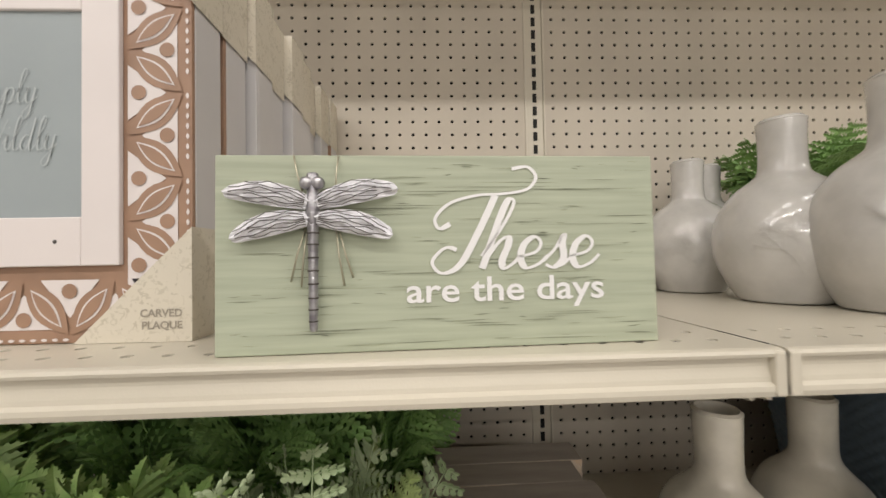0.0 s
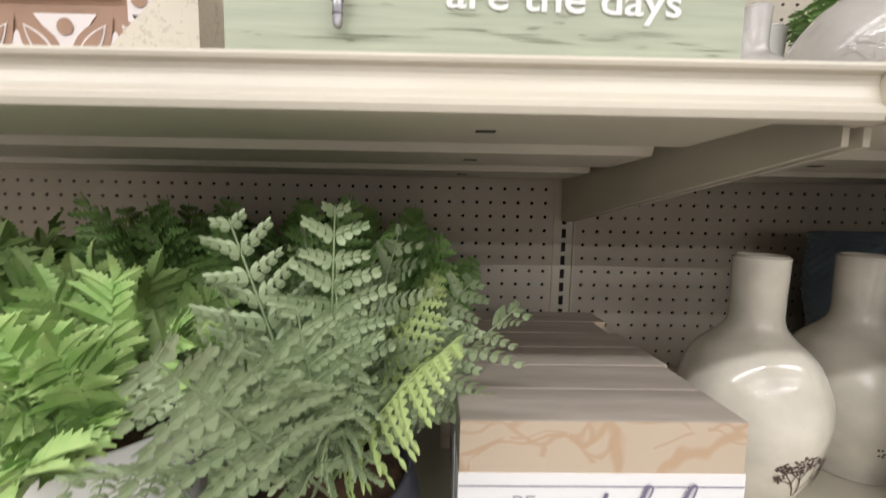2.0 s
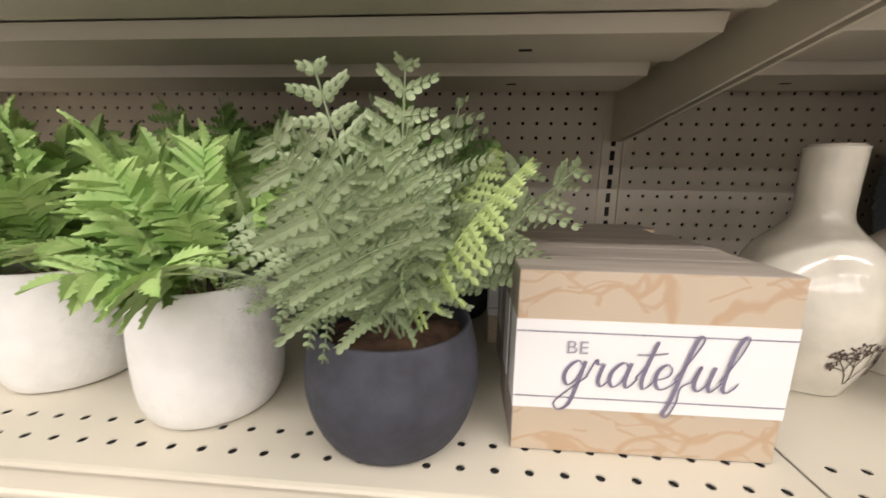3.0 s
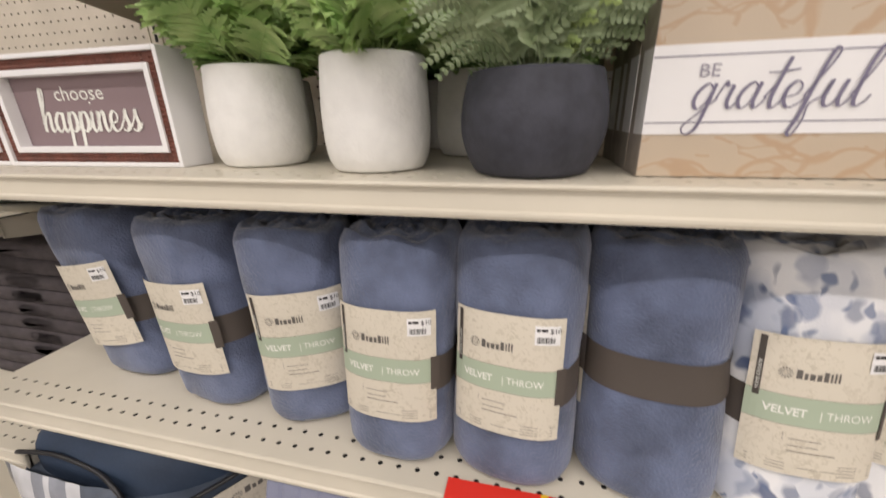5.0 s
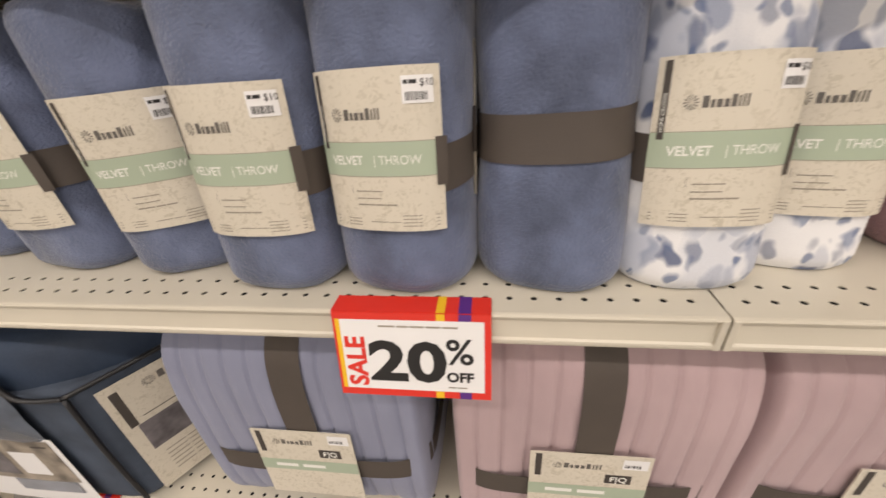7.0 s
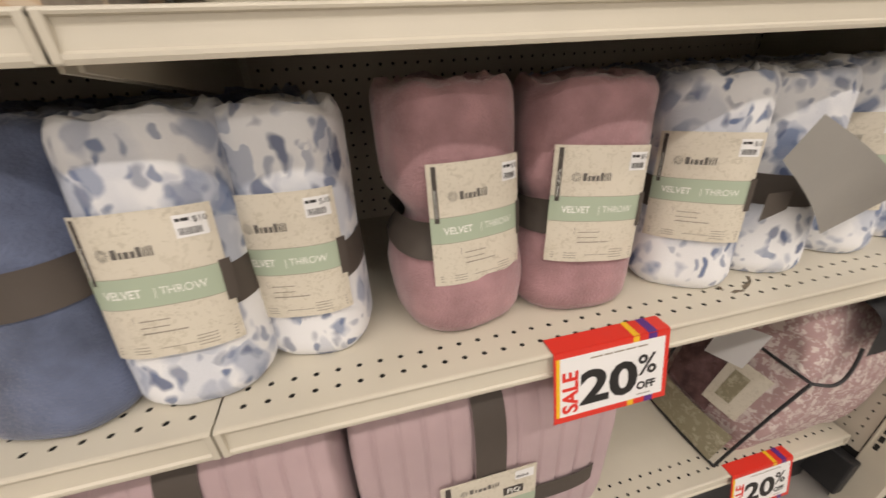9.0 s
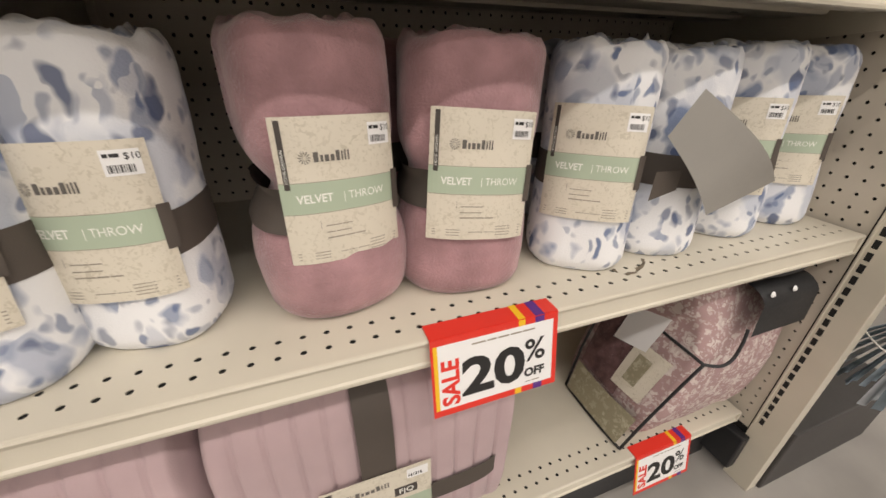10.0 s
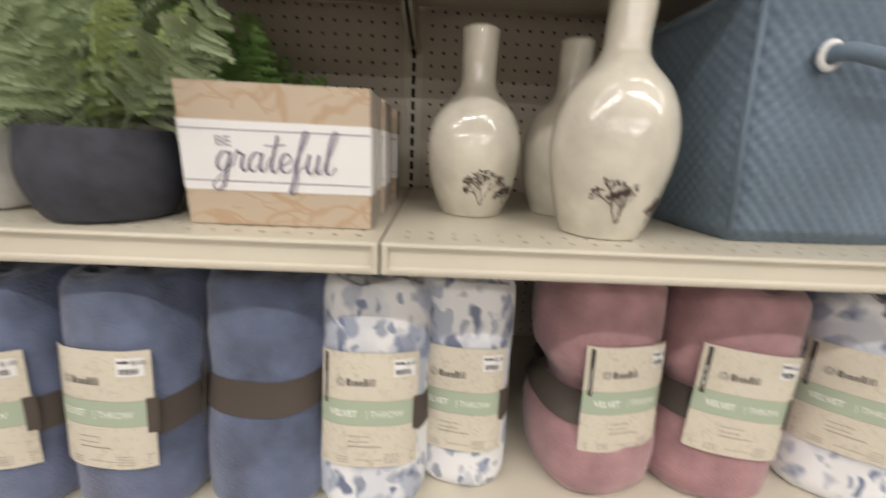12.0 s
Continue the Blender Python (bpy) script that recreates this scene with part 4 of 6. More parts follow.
for x0, x1, m2 in ((-0.175, -0.15, VINYLS), (-0.15, -0.09, VINYLW), (-0.09, -0.06, VINYLG), (-0.06, -0.045, VINYLW), (-0.045, -0.005, VINYLG), (-0.005, 0.028, VINYLW), (0.028, 0.098, VINYLS)):
    v, f = bulge_front(x0, x1, 0.195, 0.345, 0.020)
    part("cloth_stripe", mesh_of("cloth_stripe", v, f, m2, True), m2, nb, "striped cloth behind clear vinyl")
v, f = surface(lambda u, w: (-0.175 + 0.282 * u, -0.1365 - 0.004 * math.cos((u - 0.6) * 2.6) - 0.004 * (1 - w), 0.012 + 0.192 * w), 12, 6, False)
front = part("paper_insert", mesh_of("paper_insert", v, f, CARD, True), CARD, nb, "white printed insert with a bedroom picture")
TANPRINT = mat("tan_print", (0.46, 0.39, 0.31), 0.35, vary=0.35, scale=22)
for x0, x1, z0, z1, m2 in ((-0.15, 0.095, 0.080, 0.198, TANPRINT), (-0.14, -0.02, 0.095, 0.165, PHOTO), (-0.005, 0.05, 0.10, 0.165, CARD), (-0.05, 0.085, 0.045, 0.080, VINYLG), (0.055, 0.085, 0.180, 0.184, TAGINK)):
    v, f = surface(lambda u, w: (x0 + (x1 - x0) * u, -0.1372 - (0.0004 if m2 is not TANPRINT else 0) - 0.004 * math.cos(((x0 + (x1 - x0) * u + 0.175) / 0.282 - 0.6) * 2.6) - 0.004 * (1 - (z0 + (z1 - z0) * w - 0.012) / 0.192), z0 + (z1 - z0) * w), 8, 3, False)
    part("picture", mesh_of("picture", v, f, m2, True), m2, front)
card = part("paper_insert", box(-0.098, 0.098, -0.0015, 0.0, -0.135, 0.135), KRAFT, nb, "beige printed insert with bedroom pictures", pose(BWX / 2 + SKEW * 0.118 + 0.0075, -0.012, 0.150, 0, 0, 58.2) @ Matrix.Diagonal((1.14, 1, 1, 1)))
prnt("side_tab", rect_data(-0.088, -0.077, 0.035, 0.120, -0.002), TAGINK, card)
prnt("logo", merge(burst_data(-0.040, 0.108, 0.009, -0.002), bars_data(-0.027, 0.102, [0.009, 0.006, 0.008, 0.008, 0.008, 0.004, 0.004, 0.004], 0.012, 0.003, -0.002, [1.25, 0.85, 0.85, 0.85, 1.3, 1.15, 1.3, 1.3])), BARINK, card)
prnt("rule", rect_data(-0.068, 0.0, 0.046, 0.048, -0.002), TAGINK, card)
prnt("picture", rect_data(-0.080, 0.005, -0.035, 0.034, -0.002), PHOTO, card)
prnt("picture", rect_data(0.009, 0.06, -0.01, 0.045, -0.002), PHOTO, card)
prnt("fine_print", merge(*[bars_data(-0.07, -0.055 - 0.011 * k, [0.03, 0.04, 0.03], 0.003, 0.004, -0.002) for k in range(6)]), SOFTINK, card)

mb = thing("bagged_comforter", pose(0.848, -0.481, ZD + 0.001), "mauve floral comforter in a clear bag with black handles", "comforter", "bagged comforters")


def west(s, q, off=0.0):
    """A place on the bag's end face: s from its back to its front, q from foot to top; off stands proud of it."""
    x = 0.004 + 0.078 * q + 0.012 * q * q - off - 0.010 * math.sin(math.pi * s) * math.sin(math.pi * min(1, q))
    return (x, 0.194 * (1 - s) - 0.036 * q * s + 0.02 * q * (1 - s), 0.004 + 0.262 * q)


def stuffed(u, v):
    # a swollen block, its end face sloping and its top domed
    a, b = 2 * math.pi * u, math.pi * (v - 0.5)
    cu, su, cv, sv = math.cos(a), math.sin(a), max(0.0, math.cos(b)), math.sin(b)
    p = lambda q, k: math.copysign(abs(q) ** k, q)
    r = cv ** 0.24
    x, y, q = 0.5 + 0.5 * r * p(cu, 0.24), 0.5 + 0.5 * r * p(su, 0.24), 0.5 + 0.5 * p(sv, 0.40)
    k = 0.010 * noise.noise((x * 5 + 2, y * 5, q * 5)) + 0.005 * noise.noise((x * 14, y * 14 + 4, q * 14))
    lean = 0.088 * min(1.0, q * 1.45) * (1 - x)
    z = 0.418 * q + k
    return (0.006 + 0.364 * x + lean + k, -0.034 * math.sin(math.pi * min(1, q * 1.1)) * (1 - y) + 0.235 * y + 0.004 + 0.4 * k, max(0.0, z))


v, f = surface(stuffed, 72, 44)
part("comforter", mesh_of("comforter", v, f, MAUVE, True), MAUVE, mb)
rope([west(1, 0.0, 0.002), west(1, 0.35, 0.006), west(1, 0.7, 0.006), west(1, 1.0, 0.003)], 0.0033, "piping", BLACK, mb, "black piping")
rope([west(0, 0.0, 0.002), west(0.5, 0.0, 0.006), west(1, 0.0, 0.002)], 0.0033, "piping", BLACK, mb, "black piping")
rope([west(0, 0.0, 0.002), west(0, 0.5, 0.006), west(0.02, 1.0, 0.004)], 0.0033, "piping", BLACK, mb, "black piping")
rope([west(0.02, 1.0, 0.004), west(0.4, 1.03, 0.008), west(0.75, 1.02, 0.008), west(1, 1.0, 0.003)], 0.0033, "piping", BLACK, mb, "black piping")
rope([west(1, 1.0, 0.003), (0.125, -0.047, 0.262), (0.155, -0.046, 0.268), (0.168, -0.043, 0.300), (0.176, -0.037, 0.330)], 0.0033, "piping", BLACK, mb, "black piping")
rope([(0.335, -0.037, 0.335), (0.350, -0.030, 0.320), (0.352, -0.010, 0.300)], 0.0045, "strap_end", BLACK, mb, "black strap end")
v, f = surface(lambda u, w: (0.176 + 0.160 * u, -0.046 + 0.006 * w + 0.105 * max(0, w - 0.62) ** 1.1, 0.318 + 0.118 * w - 0.16 * max(0, w - 0.62) ** 2), 8, 10, False)
part("handle_patch", mesh_of("handle_patch", v, f, BLACK, True), BLACK, mb, "black vinyl handle patch")
rope([(0.195, 0.004, 0.422), (0.205, -0.018, 0.436), (0.255, -0.028, 0.446), (0.315, -0.014, 0.446), (0.330, 0.014, 0.428)], 0.0070, "handle", BLACK, mb, "black padded carrying handle")
for hx in (0.200, 0.262):
    v, f = lathe([(0, 0.003), (0.004, 0.0025), (0.006, 0.0)], 12)
    part("rivet", mesh_of("rivet", v, f, CARD, True), CARD, mb, "silver rivet", pose(hx, -0.036, 0.404, 75, 0, 0))
OLIVE = leaf_print("olive_lace_print", (0.30, 0.27, 0.18), [(0.46, 0.42, 0.31), (0.40, 0.36, 0.26)], 62, 0.8, (1, 0.6, 0.7), rough=0.3, thr=(0.34, 0.40))
PLUM = mat("plum_print", (0.20, 0.115, 0.115), 0.25, vary=0.3, scale=26, coat=0.5)
for words, s0, s1, q0, q1, off, m2 in (("olive floral cushion behind clear vinyl", 0.06, 0.94, 0.03, 0.34, 0.010, OLIVE), ("plum bedroom picture behind clear vinyl", 0.08, 0.62, 0.36, 0.97, 0.008, PLUM),
                                       ("beige printed insert behind clear vinyl", 0.52, 0.86, 0.46, 0.88, 0.011, KRAFT), ("plum bedroom picture behind clear vinyl", 0.60, 0.74, 0.55, 0.80, 0.012, OLIVE)):
    v, f = surface(lambda u, w: west(s0 + (s1 - s0) * u, q0 + (q1 - q0) * w, off), 8, 8, False)
    part("paper_insert", mesh_of("paper_insert", v, f, m2, True), m2, mb, words)
v, f = surface(lambda u, w: (west(0.30 + 0.34 * u, 0.80 + 0.32 * w, 0.016 - 0.006 * u)[0], west(0.30 + 0.34 * u, 0.80 + 0.32 * w)[1], west(0.5, 0.80 + 0.32 * w)[2] + 0.02 * (u - 0.5)), 4, 4, False)
part("white_tag", mesh_of("white_tag", v, f, CARD), CARD, mb, "white paper tag")

# ---- shelf B: blocks, shadow boxes ----
LEAFWOOD = leaf_print("leaf_vein_wood", (0.52, 0.425, 0.32), [(0.45, 0.31, 0.195, 1.0, 1, (0.018, 0.055), True), (0.45, 0.32, 0.21, 1.7, 0.5, (0.02, 0.06), True)], 20, 0.8, (0.5, 1, 1.3), rough=0.5, bump=0.05)
MAUVEPANEL = mat("mauve_panel", (0.25, 0.18, 0.19), 0.6, vary=0.05)
BLUEPANEL = mat("blue_panel", (0.10, 0.13, 0.27), 0.6, vary=0.05)
BEADS = mat("red_brown_beads", (0.17, 0.055, 0.035), 0.5, vary=0.2, scale=60)
random.seed(5)
for k in range(6):
    y0 = -0.452 + k * 0.0470
    dx = 0.0 if k == 0 else random.uniform(-0.012, 0.006)
    t = thing("wooden_block_sign", pose(-0.116 + dx, y0, ZB + 0.0005, 0, 0, random.uniform(-1.5, 1.5) if k else 0.5), "wood-grain block sign with white band, BE grateful" if k == 0 else "wood-grain block sign stacked behind another block", "block sign", "block signs")
    part("block", box(-0.099, 0.099, 0, 0.0462, 0, 0.1475, 0.0010), GREYWOOD, t)
    part("front_paper", box(-0.0985, 0.0985, -0.0006, 0, 0.0006, 0.147), LEAFWOOD, t)
    b2 = part("white_band", box(-0.0993, 0.0996, -0.0014, 0.030, 0.038, 0.110), WHITE, t, "white painted band")
    prnt("ruled_line", merge(rect_data(-0.099, 0.099, 0.0475, 0.0484, -0.0018), rect_data(-0.099, 0.099, 0.1005, 0.1014, -0.0018)), VIOLET, b2)
    if k == 0:
        prnt("be_writing", text_data("BE", 0.0145, -0.0625, 0.0845, -0.0022, wide=1.1), mat("pale_violet_ink", (0.36, 0.34, 0.40), 0.6), b2)
        prnt("grateful_writing", script_data("grateful", 0.0200, 0.0025, -0.064, 0.0590, -0.0024, wide=1.08), VIOLET, b2)


def shadow_box(x, panel, label, word):
    t = thing("shadow_box_sign", pose(x, -0.434, ZB + 0.0005, 0, 0, 1), label, "box sign", "box signs")
    W, H, D = 0.304, 0.146, 0.052
    w2 = W / 2
    part("back", box(-w2 + 0.004, w2 - 0.004, D - 0.006, D, 0.004, H - 0.004), WHITE, t)
    for x0, x1, z0, z1 in ((-w2, -w2 + 0.006, 0, H), (w2 - 0.006, w2, 0, H), (-w2 + 0.006, w2 - 0.006, 0, 0.006), (-w2 + 0.006, w2 - 0.006, H - 0.006, H)):
        part("frame_side", box(x0, x1, 0, D, z0, z1, 0.0012), WHITE, t)
    # beaded border
    for x0, x1, z0, z1 in ((-w2 + 0.006, -w2 + 0.019, 0.006, H - 0.006), (w2 - 0.019, w2 - 0.006, 0.006, H - 0.006), (-w2 + 0.019, w2 - 0.019, 0.006, 0.019), (-w2 + 0.019, w2 - 0.019, H - 0.019, H - 0.006)):
        border = part("bead_border", box(x0, x1, 0.004, 0.012, z0, z1), BEADS, t, "red-brown beaded border")
        vs, fs = [], []
        along = (x1 - x0) > (z1 - z0)
        cnt = int(((x1 - x0) if along else (z1 - z0)) / 0.0062)
        for q in range(cnt):
            for lane in (-1, 1):
                c = ((x0 + (q + 0.5) * 0.0062, (z0 + z1) / 2 + lane * 0.003) if along else ((x0 + x1) / 2 + lane * 0.003, z0 + (q + 0.5) * 0.0062))
                b0 = len(vs)
                r = 0.0027
                vs += [(c[0] - r, 0.004, c[1]), (c[0], 0.004, c[1] - r), (c[0] + r, 0.004, c[1]), (c[0], 0.004, c[1] + r), (c[0], 0.0012, c[1])]
                fs += [(b0, b0 + 1, b0 + 4), (b0 + 1, b0 + 2, b0 + 4), (b0 + 2, b0 + 3, b0 + 4), (b0 + 3, b0, b0 + 4)]
        part("bead_strip", mesh_of("bead_strip", vs, fs, BEADS), BEADS, border)
    for x0, x1, z0, z1 in ((-w2 + 0.019, -w2 + 0.027, 0.019, H - 0.019), (w2 - 0.027, w2 - 0.019, 0.019, H - 0.019), (-w2 + 0.027, w2 - 0.027, 0.019, 0.027), (-w2 + 0.027, w2 - 0.027, H - 0.027, H - 0.019)):
        part("inner_frame", box(x0, x1, 0.001, 0.020, z0, z1, 0.0008), WHITE, t)
    pn = part("panel", box(-w2 + 0.02, w2 - 0.02, 0.016, 0.020, 0.02, H - 0.02), panel, t, "recessed painted panel")
    if word == "happiness":
        prnt("choose_writing", text_data("choose", 0.026, -0.052, 0.088, 0.0155, wide=1.15), PALE, pn)
        prnt("happiness_writing", script_data("happiness", 0.0255, 0.0050, -0.088, 0.047, 0.0153, slant=0.05), PALE, pn)
    else:
        prnt("last_letter", script_data("d", 0.028, 0.005, 0.085, 0.047, 0.0153), PALE, pn)
    return t


shadow_box(-0.911, MAUVEPANEL, "white shadow-box sign, mauve panel reading choose happiness", "happiness")
shadow_box(-1.222, BLUEPANEL, "white shadow-box sign with a blue panel", "d")

# ---- vases ----
TWIG = mat("brown_twig_paint", (0.085, 0.055, 0.045), 0.6, vary=0.2, scale=80)


def profile_radius(profile, z):
    for (r0, z0), (r1, z1) in zip(profile, profile[1:]):
        if z0 <= z <= z1 and z1 > z0:
            return r0 + (r1 - r0) * (z - z0) / (z1 - z0)
    return profile[-1][0]


def sprig(profile, a0, z0, height, seed, width, lift, heads=True):
    """A branching twig laid on a vase's side, with small blossoms at the tips."""
    rng = random.Random(seed)
    verts, faces = [], []

    def place(s, z, off):
        r = profile_radius(profile, z) + off
        a = a0 + s / 0.065
        return (r * math.cos(a), r * math.sin(a), z)

    def ribbon(p, q, w):
        d = Vector((q[0] - p[0], q[1] - p[1]))
        n = Vector((-d.y, d.x)).normalized() * w / 2
        b = len(verts)
        for s, z in ((p[0] + n.x, p[1] + n.y), (p[0] - n.x, p[1] - n.y), (q[0] - n.x, q[1] - n.y), (q[0] + n.x, q[1] + n.y)):
            verts.append(place(s, z, lift))
        faces.append((b, b + 1, b + 2, b + 3))

    def blot(c, r):
        b = len(verts)
        for k in range(6):
            t = k * math.pi / 3 + rng.random()
            rr = r * rng.uniform(0.6, 1.2)
            verts.append(place(c[0] + rr * math.cos(t), c[1] + rr * math.sin(t), lift * 1.3))
        faces.append(tuple(range(b, b + 6)))

    def grow(p, ang, ln, depth):
        steps = 3
        for k in range(steps):
            q = (p[0] + ln / steps * math.sin(ang), p[1] + ln / steps * math.cos(ang))
            ribbon(p, q, width * (0.7 + 0.25 * depth))
            p = q
            ang += rng.uniform(-0.18, 0.18)
        if depth == 0:
            if heads:
                for _ in range(3):
                    blot((p[0] + rng.uniform(-0.003, 0.003), p[1] + rng.uniform(-0.002, 0.003)), 0.0016)
            return
        for da in ((-0.55, 0.0, 0.5) if depth > 1 else (-0.6, -0.15, 0.25, 0.65)):
            grow(p, ang + da + rng.uniform(-0.15, 0.15), ln * rng.uniform(0.5, 0.75), depth - 1)

    for da in (-0.5, -0.1, 0.35):
        grow((rng.uniform(-0.003, 0.003), z0), da, height * rng.uniform(0.36, 0.48), 2)
    return verts, faces


def vase(x, y, z, pts, label, group, seed, turn, painted=True, height=0.05, z0=0.02, scale=1.0, wide=1.0):
    glaze = CREAM if z < 1.3 else MILK
    pts = [(r * scale * wide, h * scale) for r, h in pts]
    t = thing("vase", pose(x, y, z + 0.0005, 0, 0, turn), label, "vase", group)
    prof = smooth_profile(pts, 48)
    v, f = lathe(prof, 56, 0.034, seed)
    top = pts[-1]
    part("body", mesh_of("body", v, f, glaze, True), glaze, t)
    # rounded rim and the dark inside of the neck
    r, h = top
    v, f = lathe(smooth_profile([(r, h - 0.001), (r + 0.0006, h + 0.001), (r - 0.001, h + 0.0022), (r - 0.004, h), (r - 0.0045, h - 0.05), (r - 0.006, h - 0.06), (0.0, h - 0.061)], 24), 40, 0.028, seed)
    part("rim", mesh_of("rim", v, f, glaze, True), glaze, t)
    for k, a in enumerate((-90, -48) if painted else (-90, -20, 60)):
        v, f = sprig(prof, radians(a), z0 * scale, height * (1.0 if k == 0 else 0.55), seed * 7 + k, 0.0010 if painted else 0.0016, 0.0006 if painted else 0.0012, painted)
        part("flower_sprig" if painted else "raised_tree", mesh_of("sprig", v, f, TWIG if painted else glaze), TWIG, t, "brown painted flower sprig" if painted else "raised leafless tree in the glaze")
    return t


BOTTLE = [(0, 0), (0.038, 0), (0.044, 0.006), (0.056, 0.04), (0.0635, 0.085), (0.0625, 0.12), (0.050, 0.155), (0.031, 0.178), (0.0235, 0.192), (0.0225, 0.215), (0.0235, 0.258), (0.0235, 0.264)]
BULB = [(0, 0), (0.040, 0), (0.050, 0.008), (0.066, 0.040), (0.0715, 0.070), (0.066, 0.100), (0.048, 0.128), (0.030, 0.143), (0.0235, 0.152), (0.0225, 0.175), (0.0235, 0.205), (0.0235, 0.208)]
DV = "cream glazed bottle vase with painted brown flower sprigs"
vase(0.108, -0.305, ZB, BOTTLE, DV, "bottle vases", 1, 8, scale=0.925, wide=1.13)
vase(0.258, -0.412, ZB, BOTTLE, DV, "bottle vases", 2, -5, scale=1.07)
vase(0.250, -0.277, ZB, BOTTLE, "cream glazed bottle vase half hidden behind another vase", "bottle vases", 3, 10, scale=0.925, wide=1.08)
DA = "white glazed bulb vase with a raised tree"
vase(0.202, -0.300, ZA, BULB, DA, "bulb vases", 4, -30, False, 0.075, 0.035)
vase(0.236, -0.388, ZA, BULB, DA, "bulb vases", 5, -40, False, 0.075, 0.035, scale=1.06)
vase(0.182, -0.168, ZA, BULB, DA, "bulb vases", 6, -25, False, 0.075, 0.035, scale=0.93)
vase(0.262, -0.10, ZA, BULB, DA, "bulb vases", 7, -25, False, 0.075, 0.035, scale=0.97)
vase(0.098, -0.118, ZA, BULB, DA, "bulb vases", 8, -25, True, 0.05, 0.03, scale=0.9)

# ---- hampers ----


def hamper(x, y, w0, w1, d, h, label, seed, turn=0.0):
    t = thing("fabric_hamper", pose(x, y, ZB + 0.0005, 0, 0, turn), label, "hamper", "fabric hampers")

    def fn(u, v):
        side = int(u * 4) % 4
        k = 2 * (u * 4 - int(u * 4)) - 1
        px, py = ((1, k), (-k, 1), (-1, -k), (k, -1))[side]
        q = (abs(px) ** 12 + abs(py) ** 12) ** (1 / 12)
        w = w0 + (w1 - w0) * v
        x1, y1 = w / 2 * px / q, d / 2 * (0.94 + 0.06 * v) * py / q
        run = x1 if side in (1, 3) else y1
        q = 0.0028 * abs(math.sin((run + v * h) * 190)) * abs(math.sin((run - v * h) * 190))
        puff = 0.006 * math.sin(math.pi * v) + 0.004 * noise.noise((x1 * 8 + seed, y1 * 8, v * 3))
        g = 1 + (q + puff) / 0.16 - 0.06 * max(0, 0.06 - v) / 0.06
        return (x1 * g, y1 * g, h * v)

    v, f = surface(fn, 400, 84)
    part("side", mesh_of("side", v, f, HAMPER, True), HAMPER, t, "quilted slate-blue side")
    # Navy sheet below the rim stands in for the hamper's shaded inside.
    part("lid", box(-w1 / 2 + 0.01, w1 / 2 - 0.01, -d / 2 + 0.01, d / 2 - 0.01, h - 0.03, h - 0.02), NAVY, t, "navy sheet standing in for the shaded opening under the rim")
    pts = []
    for k in range(41):
        a = 2 * math.pi * k / 40
        c, s = math.cos(a), math.sin(a)
        pts.append((w1 / 2 * math.copysign(abs(c) ** 0.2, c), d / 2 * math.copysign(abs(s) ** 0.2, s), h))
    v, f = tube(pts, 0.006, 8)
    part("rim", mesh_of("rim", v, f, HAMPER, True), HAMPER, t)
    for cx in (-1, 1):
        v, f = tube([(cx * (w0 / 2 + 0.001), -d * 0.47 - 0.002, 0.012), (cx * ((w0 + w1) / 4 + 0.005), -d * 0.485 - 0.006, h / 2), (cx * (w1 / 2 - 0.002), -d / 2 - 0.001, h)], 0.003, 8)
        part("corner_piping", mesh_of("corner_piping", v, f, HAMPER, True), HAMPER, t)
    for hx in (-0.096, 0.096):
        ring = [(hx + 0.010 * math.cos(q * math.pi / 8), -d / 2 - 0.012, h - 0.062 + 0.012 * math.sin(q * math.pi / 8)) for q in range(17)]
        v, f = tube(ring, 0.0035, 8)
        part("eyelet", mesh_of("eyelet", v, f, CARD, True), CARD, t, "white metal eyelet")
    hp = [(-0.096, -d / 2 - 0.006, h - 0.062), (-0.086, -d / 2 - 0.026, h - 0.061), (-0.03, -d / 2 - 0.034, h - 0.072), (0.03, -d / 2 - 0.034, h - 0.072), (0.086, -d / 2 - 0.026, h - 0.061), (0.096, -d / 2 - 0.006, h - 0.062)]
    v, f = tube(smooth_3d(hp), 0.0085, 10)
    part("handle", mesh_of("handle", v, f, HAMPER, True), HAMPER, t, "padded slate-blue handle")
    return t


hamper(0.528, -0.264, 0.268, 0.345, 0.36, 0.262, "slate-blue quilted fabric hamper with padded handle", 1, 3)
h2 = hamper(0.868, -0.235, 0.30, 0.315, 0.30, 0.262, "slate-blue quilted fabric hamper with a hanging paper tag", 2, -2)
tag = part("paper_tag", box(-0.018, 0.018, -0.003, 0, -0.056, 0.056, 0.0008), KRAFT, h2, "cream hanging paper tag", pose(-0.074, -0.176, 0.098, 4, -12, 6))
part("tag_print", box(-0.005, 0.004, -0.0036, -0.003, -0.02, 0.03), SOFTINK, tag)
v, f = tube([(0, -0.001, 0.054), (0.004, 0.006, 0.10), (-0.002, 0.012, 0.150)], 0.0008, 5)
part("string", mesh_of("string", v, f, KRAFT), KRAFT, tag, "thin hang string")

